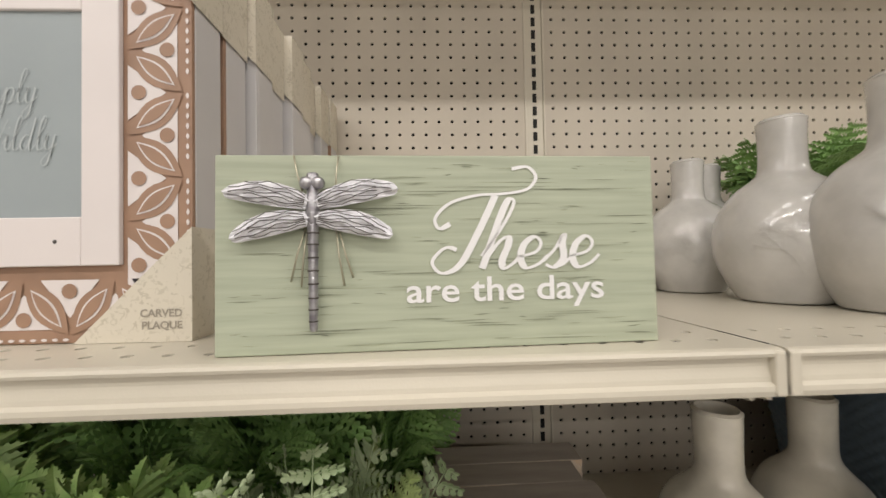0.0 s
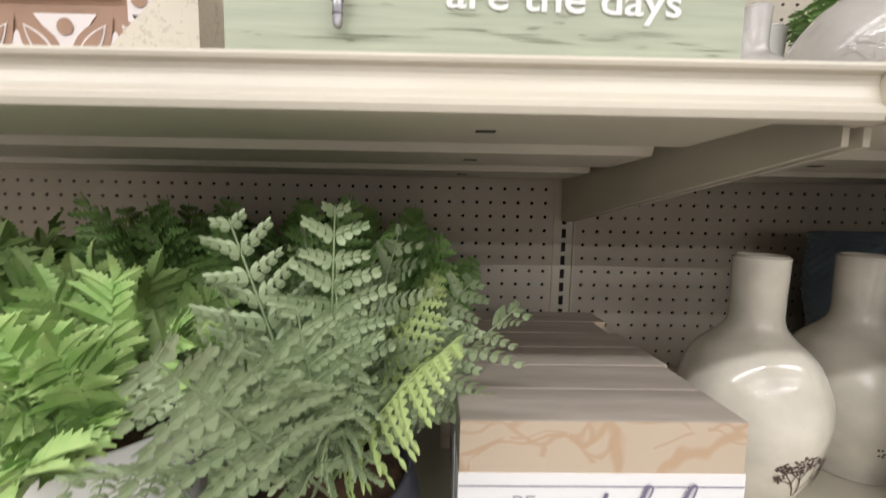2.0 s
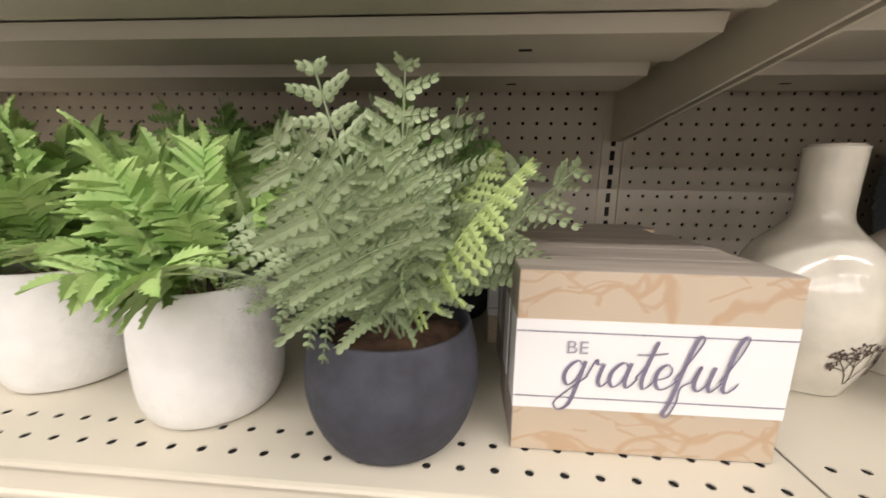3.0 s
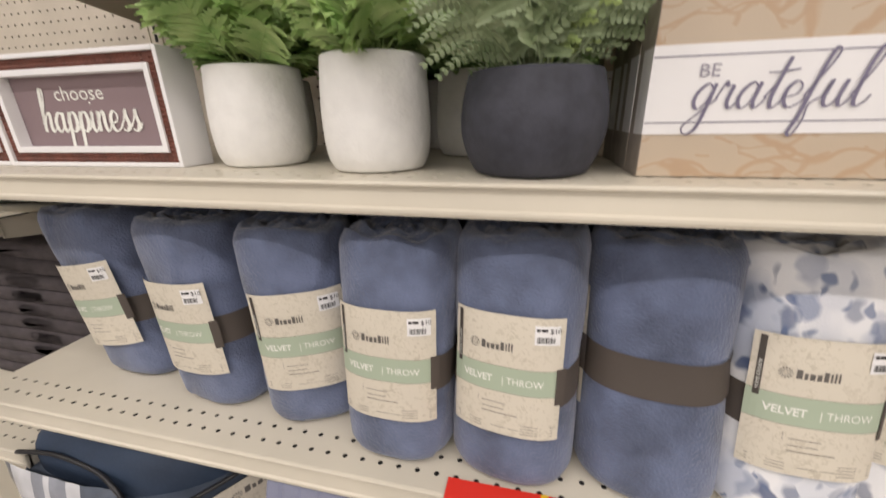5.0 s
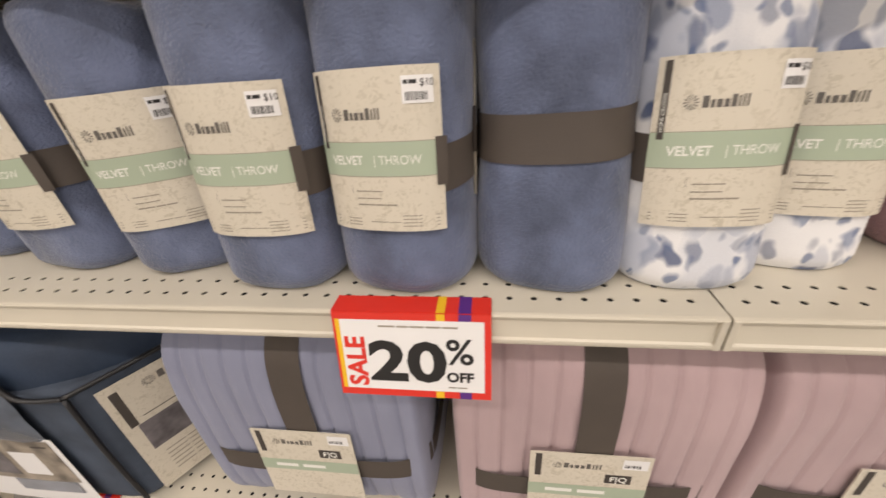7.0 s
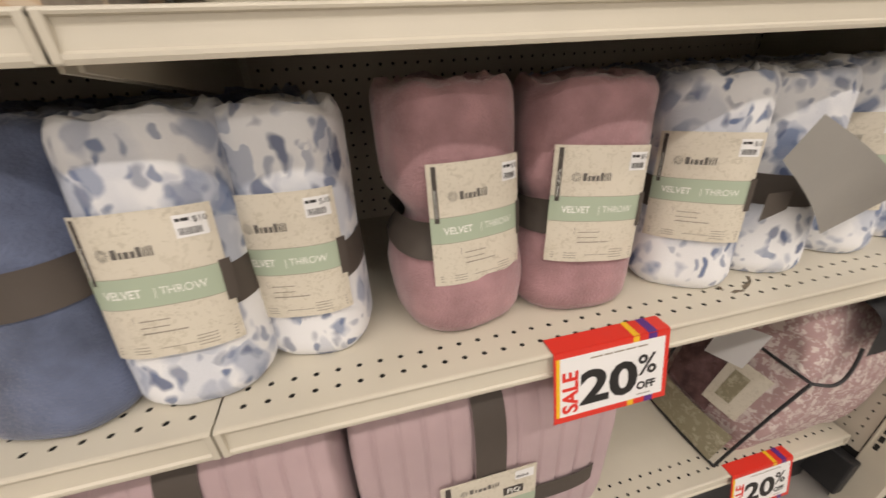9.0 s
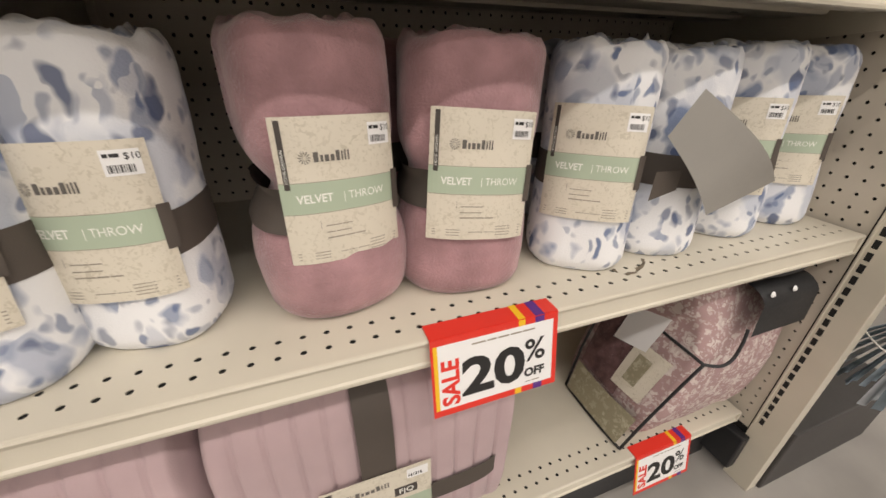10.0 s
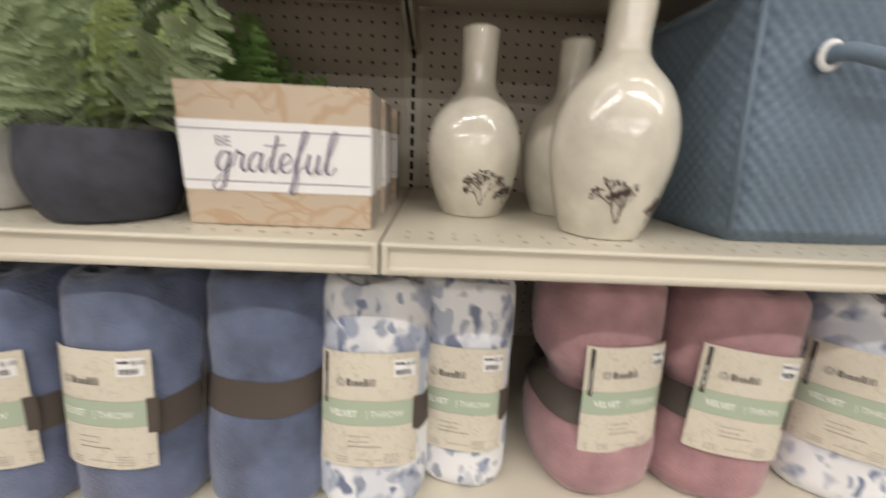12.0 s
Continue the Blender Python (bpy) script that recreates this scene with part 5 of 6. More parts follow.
# ---- shelf A: sign with dragonfly ----
SAGEWOOD = mat("sage_wood_board", (0.44, 0.475, 0.355), 0.6, scale=9, stretch=(1.3, 1, 26), colour2=(0.355, 0.385, 0.285), bump=0.05)
STREAK = mat("dark_grain_streak", (0.36, 0.39, 0.275), 0.7, vary=0.3, scale=60)
PEWTER = mat("pewter", (0.84, 0.83, 0.86), 0.34, metal=0.15, scale=140, colour2=(0.62, 0.61, 0.64), bump=0.6, bump_scale=160)
WIRE = mat("pale_wire", (0.62, 0.58, 0.44), 0.35, metal=0.6)
sg = thing("wooden_sign", pose(-0.2040, -0.4795, ZA + 0.0005, -1.0, 0, 2.4) @ Matrix.Diagonal((1.04, 1, 1, 1)), "sage green wooden sign with pewter dragonfly and white lettering", "sign")
part("board", box(-0.1365, 0.1365, 0, 0.018, 0, 0.1245, 0.0008), SAGEWOOD, sg)
random.seed(11)
rows = []
for k in range(150):
    z = random.uniform(0.003, 0.121)
    x = random.uniform(-0.134, 0.12)
    ln = random.choice((0.008, 0.015, 0.03, 0.07)) * random.uniform(0.6, 1.3)
    w = random.uniform(0.00012, 0.00045)
    x1 = min(x + ln, 0.135)
    y = -0.00012 - 0.000004 * k
    b = [(x, y, z), ((x + x1) / 2, y, z - w), (x1, y, z + random.uniform(-0.0008, 0.0008)), ((x + x1) / 2, y, z + w)]
    rows.append((b, [(0, 1, 2, 3)]))
prnt("wood_grain", merge(*rows), STREAK, sg)
prnt("these_writing", script_data("These", 0.0202, 0.0040, 0.0055, 0.0505, -0.0008, slant=0.18, wide=1.22), CARD, sg, label="white brush lettering")
prnt("are_the_days_writing", text_data("are the days", 0.0222, -0.0245, 0.0300, -0.0008, bold=0.00030, wide=1.15), CARD, sg, label="white plain lettering")
SILVER = mat("worn_silver", (0.50, 0.49, 0.51), 0.3, metal=0.75, scale=150, colour2=(0.22, 0.21, 0.23), bump=0.5, bump_scale=200)
DX, DZ = -0.0782, 0.0145
spine = smooth_profile([(0, 0), (0.0020, 0.001), (0.0025, 0.006), (0.0027, 0.02), (0.0029, 0.04), (0.0031, 0.055), (0.0036, 0.066), (0.0042, 0.073), (0.0037, 0.080), (0.0035, 0.086), (0.0034, 0.096), (0, 0.097)], 70)
dr = part("dragonfly_body", mesh_of("dragonfly_body", *lathe(spine, 14, 0.05, 2), SILVER, True), SILVER, sg, "segmented pewter dragonfly body", pose(DX, -0.006, DZ))
for sx in (-1, 1):
    part("eye", mesh_of("eye", *lathe(smooth_profile([(0, -0.0042), (0.0030, -0.003), (0.0040, 0), (0.0030, 0.003), (0, 0.0042)], 16), 14), SILVER, True), SILVER, dr, "round pewter eye", pose(sx * 0.0032, -0.0015, 0.0905))
for z, r in ((0.0065, 0.0026), (0.0135, 0.0028), (0.0205, 0.0029), (0.029, 0.0030), (0.037, 0.0031), (0.045, 0.0032), (0.053, 0.0033), (0.060, 0.0035)):
    part("segment_ring", mesh_of("segment_ring", *lathe([(r * 0.8, z - 0.0006), (r * 1.05, z - 0.0004), (r * 1.05, z + 0.0004), (r * 0.8, z + 0.0006)], 14), TAGINK, True), TAGINK, dr, "dark segment ring")


def wing(ln, wd, seed):
    rng = random.Random(seed)

    def fn(u, v):
        w = wd * (0.20 + 0.8 * math.sin(math.pi * min(1, u * 0.78 + 0.13)) ** 0.9) * (1 if u < 0.93 else math.sqrt(max(0.0, 1 - ((u - 0.93) / 0.07) ** 2)))
        z = (v - 0.5) * w
        ridge = 0.0011 * abs(math.sin(v * 7.5 + 5 * u + 2.2 * noise.noise((u * 5 + seed, v * 3, 0)))) ** 3
        return (u * ln, -0.0022 * math.cos((v - 0.5) * math.pi) - ridge, z + 0.003 * math.sin(u * 3))
    v, f = surface(fn, 36, 18, False)
    return v, f


for ang, ln in ((172, 0.050), (10, 0.050), (195, 0.047), (-14, 0.047)):
    v, f = wing(ln, 0.0145, ang)
    flipz = ang in (172, 195)
    wv = part("wing", mesh_of("wing", [(x, y, -z if flipz else z) for x, y, z in v], [q[::-1] if flipz else q for q in f], PEWTER, True), PEWTER, sg, "veined pewter wing", pose(DX + 0.001 * math.cos(radians(ang)), -0.0065, 0.0925 if ang in (172, 10) else 0.0835, 0, -ang, 0))
    for q in range(7):
        rows = []
        for i in range(9):
            u = 0.06 + 0.86 * i / 8 * (1 if q % 2 else 0.8)
            w = 0.0145 * (0.20 + 0.8 * math.sin(math.pi * min(1, u * 0.78 + 0.13)) ** 0.9)
            c = ((q - 3) / 7.2 + 0.06 * math.sin(i * 1.7 + q)) * w
            zz = c + 0.003 * math.sin(u * 3)
            rows.append((u * ln, -0.0036, -zz if flipz else zz))
        v, f = tube(rows, 0.00027, 4)
        part("vein", mesh_of("vein", v, f, TAGINK), TAGINK, wv)
for x0, z0, x1, z1 in ((-0.0843, 0.098, -0.0904, 0.1238), (-0.0656, 0.098, -0.0640, 0.1233), (-0.0831, 0.078, -0.0923, 0.0449), (-0.0818, 0.078, -0.0862, 0.0417), (-0.0656, 0.078, -0.0612, 0.0417), (-0.0641, 0.078, -0.0559, 0.0466)):
    v, f = tube([(x0, -0.003, z0), ((x0 + x1) / 2, -0.005, (z0 + z1) / 2), (x1, -0.0015, z1)], 0.0006, 6)
    part("leg", mesh_of("leg", v, f, WIRE, True), WIRE, sg, "thin wire leg")

# ---- shelf A: carved plaques ----
CARVE = mat("tan_carving", (0.36, 0.22, 0.145), 0.55, vary=0.08, scale=30)
PINKWHITE = mat("blush_white_paint", (0.74, 0.68, 0.66), 0.5, vary=0.03)
BLUEGREY = mat("grey_blue_panel", (0.32, 0.36, 0.37), 0.55, vary=0.04)
PANELINK = mat("soft_white_ink", (0.44, 0.48, 0.48), 0.6, vary=0.02)
PLAQUESIDE = mat("white_plaque_side", (0.62, 0.60, 0.60), 0.5, vary=0.04)


def petal(cx, cz, ang, ln, wd, y, inner=0.0):
    n = 8
    top, bot = [], []
    for i in range(n + 1):
        s = i / n
        q = math.sin(math.pi * s) * wd / 2
        top.append(((s - 0.5) * ln, q))
        bot.append(((s - 0.5) * ln, -q))
    pts = bot + top[::-1][1:-1]
    c, s = math.cos(ang), math.sin(ang)
    verts = [(cx + x * c - z * s, y, cz + x * s + z * c) for x, z in pts]
    return verts, [tuple(range(len(verts)))]


def disc(cx, cz, r, y, n=14):
    return [(cx + r * math.cos(2 * math.pi * k / n), y, cz + r * math.sin(2 * math.pi * k / n)) for k in range(n)], [tuple(range(n))]


def plaque(x, y, front, turn=0.0, shown=False):
    S, D = 0.340, 0.040
    t = thing("carved_plaque", pose(x, y, ZA + 0.0005, 0, 0, turn), "square white carved plaque, tan lattice border, cardboard corners" if front else "white carved plaque standing in a row behind others", "plaque", "carved plaques")
    h = S / 2
    part("panel", box(-h, h, 0.004, D, 0, S, 0.0015), PLAQUESIDE, t)
    part("border", box(-h, h, 0, 0.004, 0, S, 0.0008), CARVE if front or shown else PLAQUESIDE, t, "carved border")
    for sx, zz in ((1, 0), (-1, 0), (1, 1), (-1, 1)):
        c = 0.085
        bm = bmesh.new()
        xe, ze = sx * (h + 0.0012), (S + 0.0012 if zz else -0.0002)
        dx, dz = -sx * c, (-c if zz else c)
        lo = [bm.verts.new((xe, yy, ze)) for yy in (-0.0030, D + 0.001)]
        ax = [bm.verts.new((xe + dx, yy, ze)) for yy in (-0.0030, D + 0.001)]
        up = [bm.verts.new((xe, yy, ze + dz)) for yy in (-0.0030, D + 0.001)]
        for q in ((lo[0], ax[0], up[0]), (lo[1], up[1], ax[1]), (lo[0], lo[1], ax[1], ax[0]), (lo[0], up[0], up[1], lo[1])):
            bm.faces.new(q)
        bmesh.ops.recalc_face_normals(bm, faces=bm.faces)
        cr = part("cardboard_corner", bm, KRAFT, t, "printed cream cardboard corner")
        if front and sx == 1 and not zz:
            prnt("corner_writing", merge(text_data("CARVED", 0.0080, h - 0.0055, 0.0185, -0.0034, align="RIGHT", bold=0.0002), text_data("PLAQUE", 0.0080, h - 0.0055, 0.0095, -0.0034, align="RIGHT", bold=0.0002)), SOFTINK, cr)
    if not front:
        return t
    white, tan, whites2 = [], [], []
    bw = 0.052
    # white lattice openings with leaves and dots
    per = 0.065
    for side in range(4):
        for k in range(6):
            s = -0.162 + k * per
            for q, (o, ang) in enumerate(((0.0, 0.9), (per / 2, -0.9))):
                cx, cz = s + o, bw / 2
                tan.append((petal(cx, cz, ang, 0.050, 0.0215, -0.0010), side))
                white.append((petal(cx, cz, ang, 0.036, 0.0115, -0.0014), side))
                tan.append((petal(cx, cz, ang, 0.032, 0.0085, -0.0018), side))
                tz = bw * (0.80 if q else 0.20)
                tx = cx + per / 4 * (1 if q else 1)
                tri = [(tx - 0.021, -0.0006, bw * (0.90 if tz > bw / 2 else 0.20)), (tx + 0.021, -0.0006, bw * (0.90 if tz > bw / 2 else 0.20)), (tx, -0.0006, bw * (0.36 if tz > bw / 2 else 0.70))]
                if tz > bw / 2:
                    tri = tri[::-1]
                white.append(((tri, [(0, 1, 2)]), side))
                tan.append((disc(tx, bw * (0.74 if q else 0.34), 0.0056, -0.0012), side))
            for j in range(7):
                whites2.append((petal(s + j * 0.0077, 0.0028, 0.0, 0.005, 0.0024, -0.0011), side))

    def turned(rows):
        out = []
        for (v, f), side in rows:
            a = side * math.pi / 2
            c, s = math.cos(a), math.sin(a)
            vv = []
            for x1, y1, z1 in v:
                xx, zz = x1, z1 - h
                vv.append((xx * c - zz * s, y1, xx * s + zz * c + h))
            if all(-h + 0.001 <= p[0] <= h - 0.001 and 0.001 <= p[2] <= S - 0.001 for p in vv):
                out.append((vv, f))
        return merge(*out)

    prnt("lattice_white", turned(white), PINKWHITE, t, label="white ground of the carved lattice")
    prnt("lattice_tan", turned(tan), CARVE, t, label="tan leaf lines of the carved lattice")
    prnt("notches", turned(whites2), PINKWHITE, t)
    bx, bz, fx, fz = 0.050, 0.057, 0.027, 0.036
    for x0, x1, z0, z1 in ((-h + bx, -h + bx + fx, bz, S - bz), (h - bx - fx, h - bx, bz, S - bz), (-h + bx + fx, h - bx - fx, bz, bz + fz), (-h + bx + fx, h - bx - fx, S - bz - fz, S - bz)):
        part("inner_frame", box(x0, x1, -0.005, 0.0, z0, z1, 0.001), PINKWHITE, t, "blush-white inner frame")
    pn = part("panel_centre", box(-h + bx + fx, h - bx - fx, -0.0025, 0.0, bz + fz, S - bz - fz), BLUEGREY, t, "grey-blue lettered centre")
    prnt("simply_writing", script_data("Simply", 0.0115, 0.0010, 0.008, 0.178, -0.0032), PANELINK, pn)
    prnt("wildly_writing", script_data("Wildly", 0.0115, 0.0010, 0.022, 0.143, -0.0032), PANELINK, pn)
    v, f = lathe([(0, 0.0005), (0.0016, 0)], 8)
    part("staple", mesh_of("staple", v, f, TAGINK), TAGINK, t, "small dark nail hole", pose(h - bx - 0.045, -0.0051, bz + 0.018, 90, 0, 0))
    return t


random.seed(21)
for k in range(9):
    plaque(-0.562 + (0 if k == 0 else random.uniform(-0.004, 0.012)), -0.4305 + k * 0.0465, k == 0, 0 if k == 0 else random.uniform(-0.6, 0.6), k in (1, 8))

# ---- potted plants on shelf B ----
SOIL = mat("brown_moss", (0.10, 0.05, 0.025), 0.9, vary=0.4, scale=60, bump=0.8, bump_scale=150)


def leaf_mat(name, light, dark):
    m = mat(name, light, 0.55, vary=0.2, scale=35, colour2=dark, rand=0.16)
    b = m.node_tree.nodes["Principled BSDF"]
    b.inputs["Subsurface Weight"].default_value = 0.0
    return m


FERN = leaf_mat("dusty_fern_green", (0.39, 0.465, 0.275), (0.26, 0.34, 0.175))
BRIGHT = leaf_mat("bright_leaf_green", (0.44, 0.57, 0.22), (0.24, 0.41, 0.11))
# Shade put into the colour: darker green for plants standing at the back.
SHADED_GREEN = leaf_mat("shaded_fern_green", (0.27, 0.43, 0.14), (0.15, 0.28, 0.07))
LIME = leaf_mat("lime_fern_green", (0.40, 0.49, 0.20), (0.29, 0.38, 0.13))
STALK = mat("green_stalk", (0.20, 0.27, 0.10), 0.6)


def arch(s, ln, rise, droop):
    """A stalk's middle line: out along x, up along z."""
    return Vector((ln * s * math.cos(rise) + 0.0, 0, ln * (s * math.sin(rise) - droop * s * s)))


def fern_frond(ln, rise, droop, pairs, wide, seed, material, teeth=5):
    """An arching frond: a thin stalk with toothed leaflets in pairs, each folded along its middle."""
    rng = random.Random(seed)
    verts, faces = [], []
    pts = [arch(i / 12, ln, rise, droop) for i in range(13)]
    tv, tf = tube([tuple(p) for p in pts], 0.0011, 5, 0.4)
    verts += tv
    faces += tf
    for k in range(pairs):
        s = 0.16 + 0.84 * k / pairs
        p = arch(s, ln, rise, droop)
        d = (arch(min(1, s + 0.02), ln, rise, droop) - arch(s - 0.02, ln, rise, droop)).normalized()
        up = Vector((-d.z, 0, d.x))
        size = wide * math.sin(math.pi * (0.12 + 0.85 * (1 - (1 - s) ** 1.25))) ** 0.8
        for side in (-1, 1):
            sweep = rng.uniform(0.25, 0.55)
            out = (Vector((0, side, 0)) + d * sweep - up * rng.uniform(0.0, 0.45)).normalized()
            w = ln / pairs * 0.62
            b = len(verts)
            m = teeth * 3
            rowa, rowb, mid = [], [], []
            for i in range(m + 1):
                q = i / m
                tooth = (0.24, 0.92, 1.0)[i % 3] * math.sqrt(max(0.0, 1 - q ** 2.2))
                c = p + out * size * q - up * size * 0.25 * q * q
                mid.append(c + up * 0.0006)
                rowa.append(c + d * w * tooth * 0.6 - up * 0.0010 * tooth)
                rowb.append(c - d * w * tooth * 0.6 - up * 0.0010 * tooth)
            verts += [tuple(v) for v in rowa + mid + rowb]
            n = m + 1
            for i in range(m):
                faces.append((b + i, b + i + 1, b + n + i + 1, b + n + i))
                faces.append((b + n + i, b + n + i + 1, b + 2 * n + i + 1, b + 2 * n + i))
    return mesh_of("frond", verts, faces, material)


def lobed_frond(ln, rise, droop, pairs, wide, seed, material):
    """A twice-divided frond: side stalks in pairs, each set with small rounded lobes."""
    rng = random.Random(seed)
    verts, faces = [], []

    def stem(pts, r, seg, taper):
        tv, tf = tube([tuple(p) for p in pts], r, seg, taper)
        b = len(verts)
        verts.extend(tv)
        faces.extend(tuple(i + b for i in q) for q in tf)

    stem([arch(i / 12, ln, rise, droop) for i in range(13)], 0.0013, 5, 0.4)
    for k in range(pairs):
        s = 0.22 + 0.76 * k / (pairs - 1)
        p = arch(s, ln, rise, droop)
        d = (arch(min(1, s + 0.02), ln, rise, droop) - arch(s - 0.02, ln, rise, droop)).normalized()
        up = Vector((-d.z, 0, d.x))
        size = (wide * min(1, s / 0.34) * (1 - s) ** 0.62 + 0.007) * rng.uniform(0.78, 1.12)
        for side in (-1, 1):
            out = (Vector((0, side, 0)) + d * rng.uniform(0.2, 0.75) + up * rng.uniform(-0.55, 0.35)).normalized()
            sag = rng.uniform(0.15, 0.45)
            along = lambda q: p + out * size * q - up * size * sag * q * q
            stem([along(i / 4) for i in range(5)], 0.0006, 3, 0.5)
            count = max(2, round(size / 0.0060))
            for i in range(count):
                q = (i + 0.5) / count
                base = along(q)
                for sgn in (-1, 1):
                    way = (d * sgn + out * 0.45).normalized()
                    L = min(0.0100, 0.0046 + 0.12 * size) * (1 - 0.6 * q) * rng.uniform(0.85, 1.1)
                    w = out * size / count * 0.52
                    b = len(verts)
                    for a, c in ((0.0, -0.6), (0.5, -1.0), (0.88, -0.75), (1.0, 0.0), (0.88, 0.75), (0.5, 1.0), (0.0, 0.6)):
                        verts.append(tuple(base + way * L * a + w * c - up * L * (0.25 * a * a - 0.10 * abs(c))))
                    faces.append(tuple(range(b, b + 7)))
    return mesh_of("frond", verts, faces, material)


def leafy_sprig(ln, rise, droop, count, size, seed, material):
    """An arching stalk with saw-edged leaflets set left and right of it, the last at its tip."""
    rng = random.Random(seed)
    verts, faces = [], []
    pts = [arch(i / 8, ln, rise, droop) for i in range(9)]
    tv, tf = tube([tuple(p) for p in pts], 0.0012, 5, 0.5)
    verts += tv
    faces += tf
    n = 14
    for k in range(count):
        s = 0.28 + 0.72 * k / max(1, count - 1)
        p = arch(s, ln, rise, droop)
        d = (arch(min(1, s + 0.02), ln, rise, droop) - arch(s - 0.02, ln, rise, droop)).normalized()
        up0 = Vector((-d.z, 0, d.x))
        last = k == count - 1
        side = Vector((0, 1 if k % 2 else -1, 0))
        out = d if last else (side + d * rng.uniform(0.55, 0.95) + up0 * rng.uniform(-0.35, 0.3)).normalized()
        across = out.cross(up0 + Vector((0, rng.uniform(-0.35, 0.35), 0))).normalized()
        up = across.cross(out)
        L = size * (0.62 + 0.55 * math.sin(math.pi * min(1.0, s * 0.95))) * rng.uniform(0.85, 1.12)
        b = len(verts)
        rowa, mid, rowb = [], [], []
        for i in range(n):
            q = i / (n - 1)
            w = 0.27 * L * math.sin(math.pi * q ** 0.72) ** 0.8 * (1.0 if i % 2 else 0.68) if 0 < i < n - 1 else 0.0012 * (i == 0)
            c = p + out * L * q - up * L * 0.26 * q * q
            push = out * L * (0.045 if i % 2 else 0)
            mid.append(c - up * 0.0016)
            rowa.append(c + across * w + up * w * 0.30 + push)
            rowb.append(c - across * w + up * w * 0.30 + push)
        verts += [tuple(v) for v in rowa + mid + rowb]
        for i in range(n - 1):
            faces.append((b + i, b + i + 1, b + n + i + 1, b + n + i))
            faces.append((b + n + i, b + n + i + 1, b + 2 * n + i + 1, b + 2 * n + i))
    return mesh_of("sprig", verts, faces, material)


POT_W = [(0, 0), (0.046, 0), (0.0555, 0.007), (0.0605, 0.024), (0.0620, 0.052), (0.0605, 0.090), (0.0580, 0.119)]
POT_D = [(0, 0), (0.049, 0), (0.0620, 0.010), (0.0715, 0.038), (0.0715, 0.066), (0.0650, 0.095)]
FERNS = [lobed_frond(0.214 - 0.007 * k, 1.38 - 0.125 * k, 0.08 + 0.03 * k, 10, 0.058 + 0.005 * (k % 3), k, FERN) for k in range(6)]
FERNS_LIME = [fern_frond(0.245, 1.14 - 0.1 * k, 0.22, 16, 0.042, 30 + k, LIME, 5) for k in range(2)]
FERNS_SHADED = [fern_frond(0.20, 1.40 - 0.14 * k, 0.06 + 0.06 * k, 11, 0.046, 60 + k, SHADED_GREEN, 5) for k in range(5)]
LEAFY = [leafy_sprig(0.150 - 0.004 * k, 1.42 - 0.14 * k, 0.06 + 0.05 * k, 21, 0.035, 80 + k, BRIGHT) for k in range(6)]


def pot_plant(x, y, pts, pot_mat, pot_words, fronds, count, label, seed, spread=1.0, size=1.0, lo=0.0):
    rng = random.Random(seed)
    t = thing("potted_plant", pose(x, y, ZB + 0.0005), label, "plant", "potted plants")
    prof = smooth_profile(pts, 30)
    r, h = pts[-1]
    inner = [(r - 0.001, h + 0.0015), (r - 0.004, h + 0.0005), (r - 0.006, h - 0.03)]
    v, f = lathe(prof + inner, 48, 0.008, seed)
    part("pot", mesh_of("pot", v, f, pot_mat, True), pot_mat, t, pot_words)
    v, f = lathe([(0.0, h - 0.006), (r * 0.5, h - 0.009), (r - 0.005, h - 0.014)], 24, 0.2, seed)
    part("moss", mesh_of("moss", [(a, b, c + 0.003 * noise.noise((a * 90, b * 90, seed))) for a, b, c in v], f, SOIL, True), SOIL, t, "brown moss")
    for k in range(count):
        az = k * 137.5 + rng.uniform(-20, 20)
        tilt = (k / count) ** 0.8
        me = fronds[min(len(fronds) - 1, int(tilt * len(fronds)))]
        rr = rng.uniform(0.0, 0.022)
        q = size * rng.uniform(0.72, 1.14)
        m = pose(rr * math.cos(radians(az)), rr * math.sin(radians(az)), h - 0.012 + lo, rng.uniform(-34, 34), rng.uniform(-24, 0) * spread, az)
        part("frond", me, FERN, t, m=m @ Matrix.Diagonal((q, q, q, 1)))
    return t


WP = "white speckled round pot"
pot_plant(-0.672, -0.376, POT_W, WHITEPOT, WP, LEAFY, 34, "bright green leafy artificial plant in white pot", 1)
pot_plant(-0.490, -0.410, POT_W, WHITEPOT, WP, LEAFY, 34, "bright green leafy artificial plant in white pot", 2)
front_fern = pot_plant(-0.314, -0.428, POT_D, DARKPOT, "matte charcoal pot", FERNS, 25, "dusty green artificial fern in charcoal pot", 3, size=0.98)
for az, tilt, roll, q in ((-8, 2, 24, 0.92), (24, -9, -30, 0.98), (62, -6, 18, 0.9)):
    part("frond", FERNS_LIME[az % 2], LIME, front_fern, m=pose(0.006, -0.004, 0.085, roll, tilt, az) @ Matrix.Diagonal((q, q, q, 1)))
pot_plant(-0.400, -0.225, POT_W, WHITEPOT, WP, FERNS_SHADED, 26, "green artificial fern in white pot behind others", 4, size=1.08)
pot_plant(-0.575, -0.205, POT_W, WHITEPOT, WP, FERNS_SHADED, 26, "green artificial fern in white pot behind others", 5, size=1.08)
pot_plant(-0.285, -0.150, POT_D, DARKPOT, "matte charcoal pot", FERNS_SHADED, 26, "green artificial fern in charcoal pot behind others", 6, size=1.1)
pot_plant(-0.755, -0.220, POT_W, WHITEPOT, WP, LEAFY, 24, "bright leafy artificial plant in white pot behind", 7)
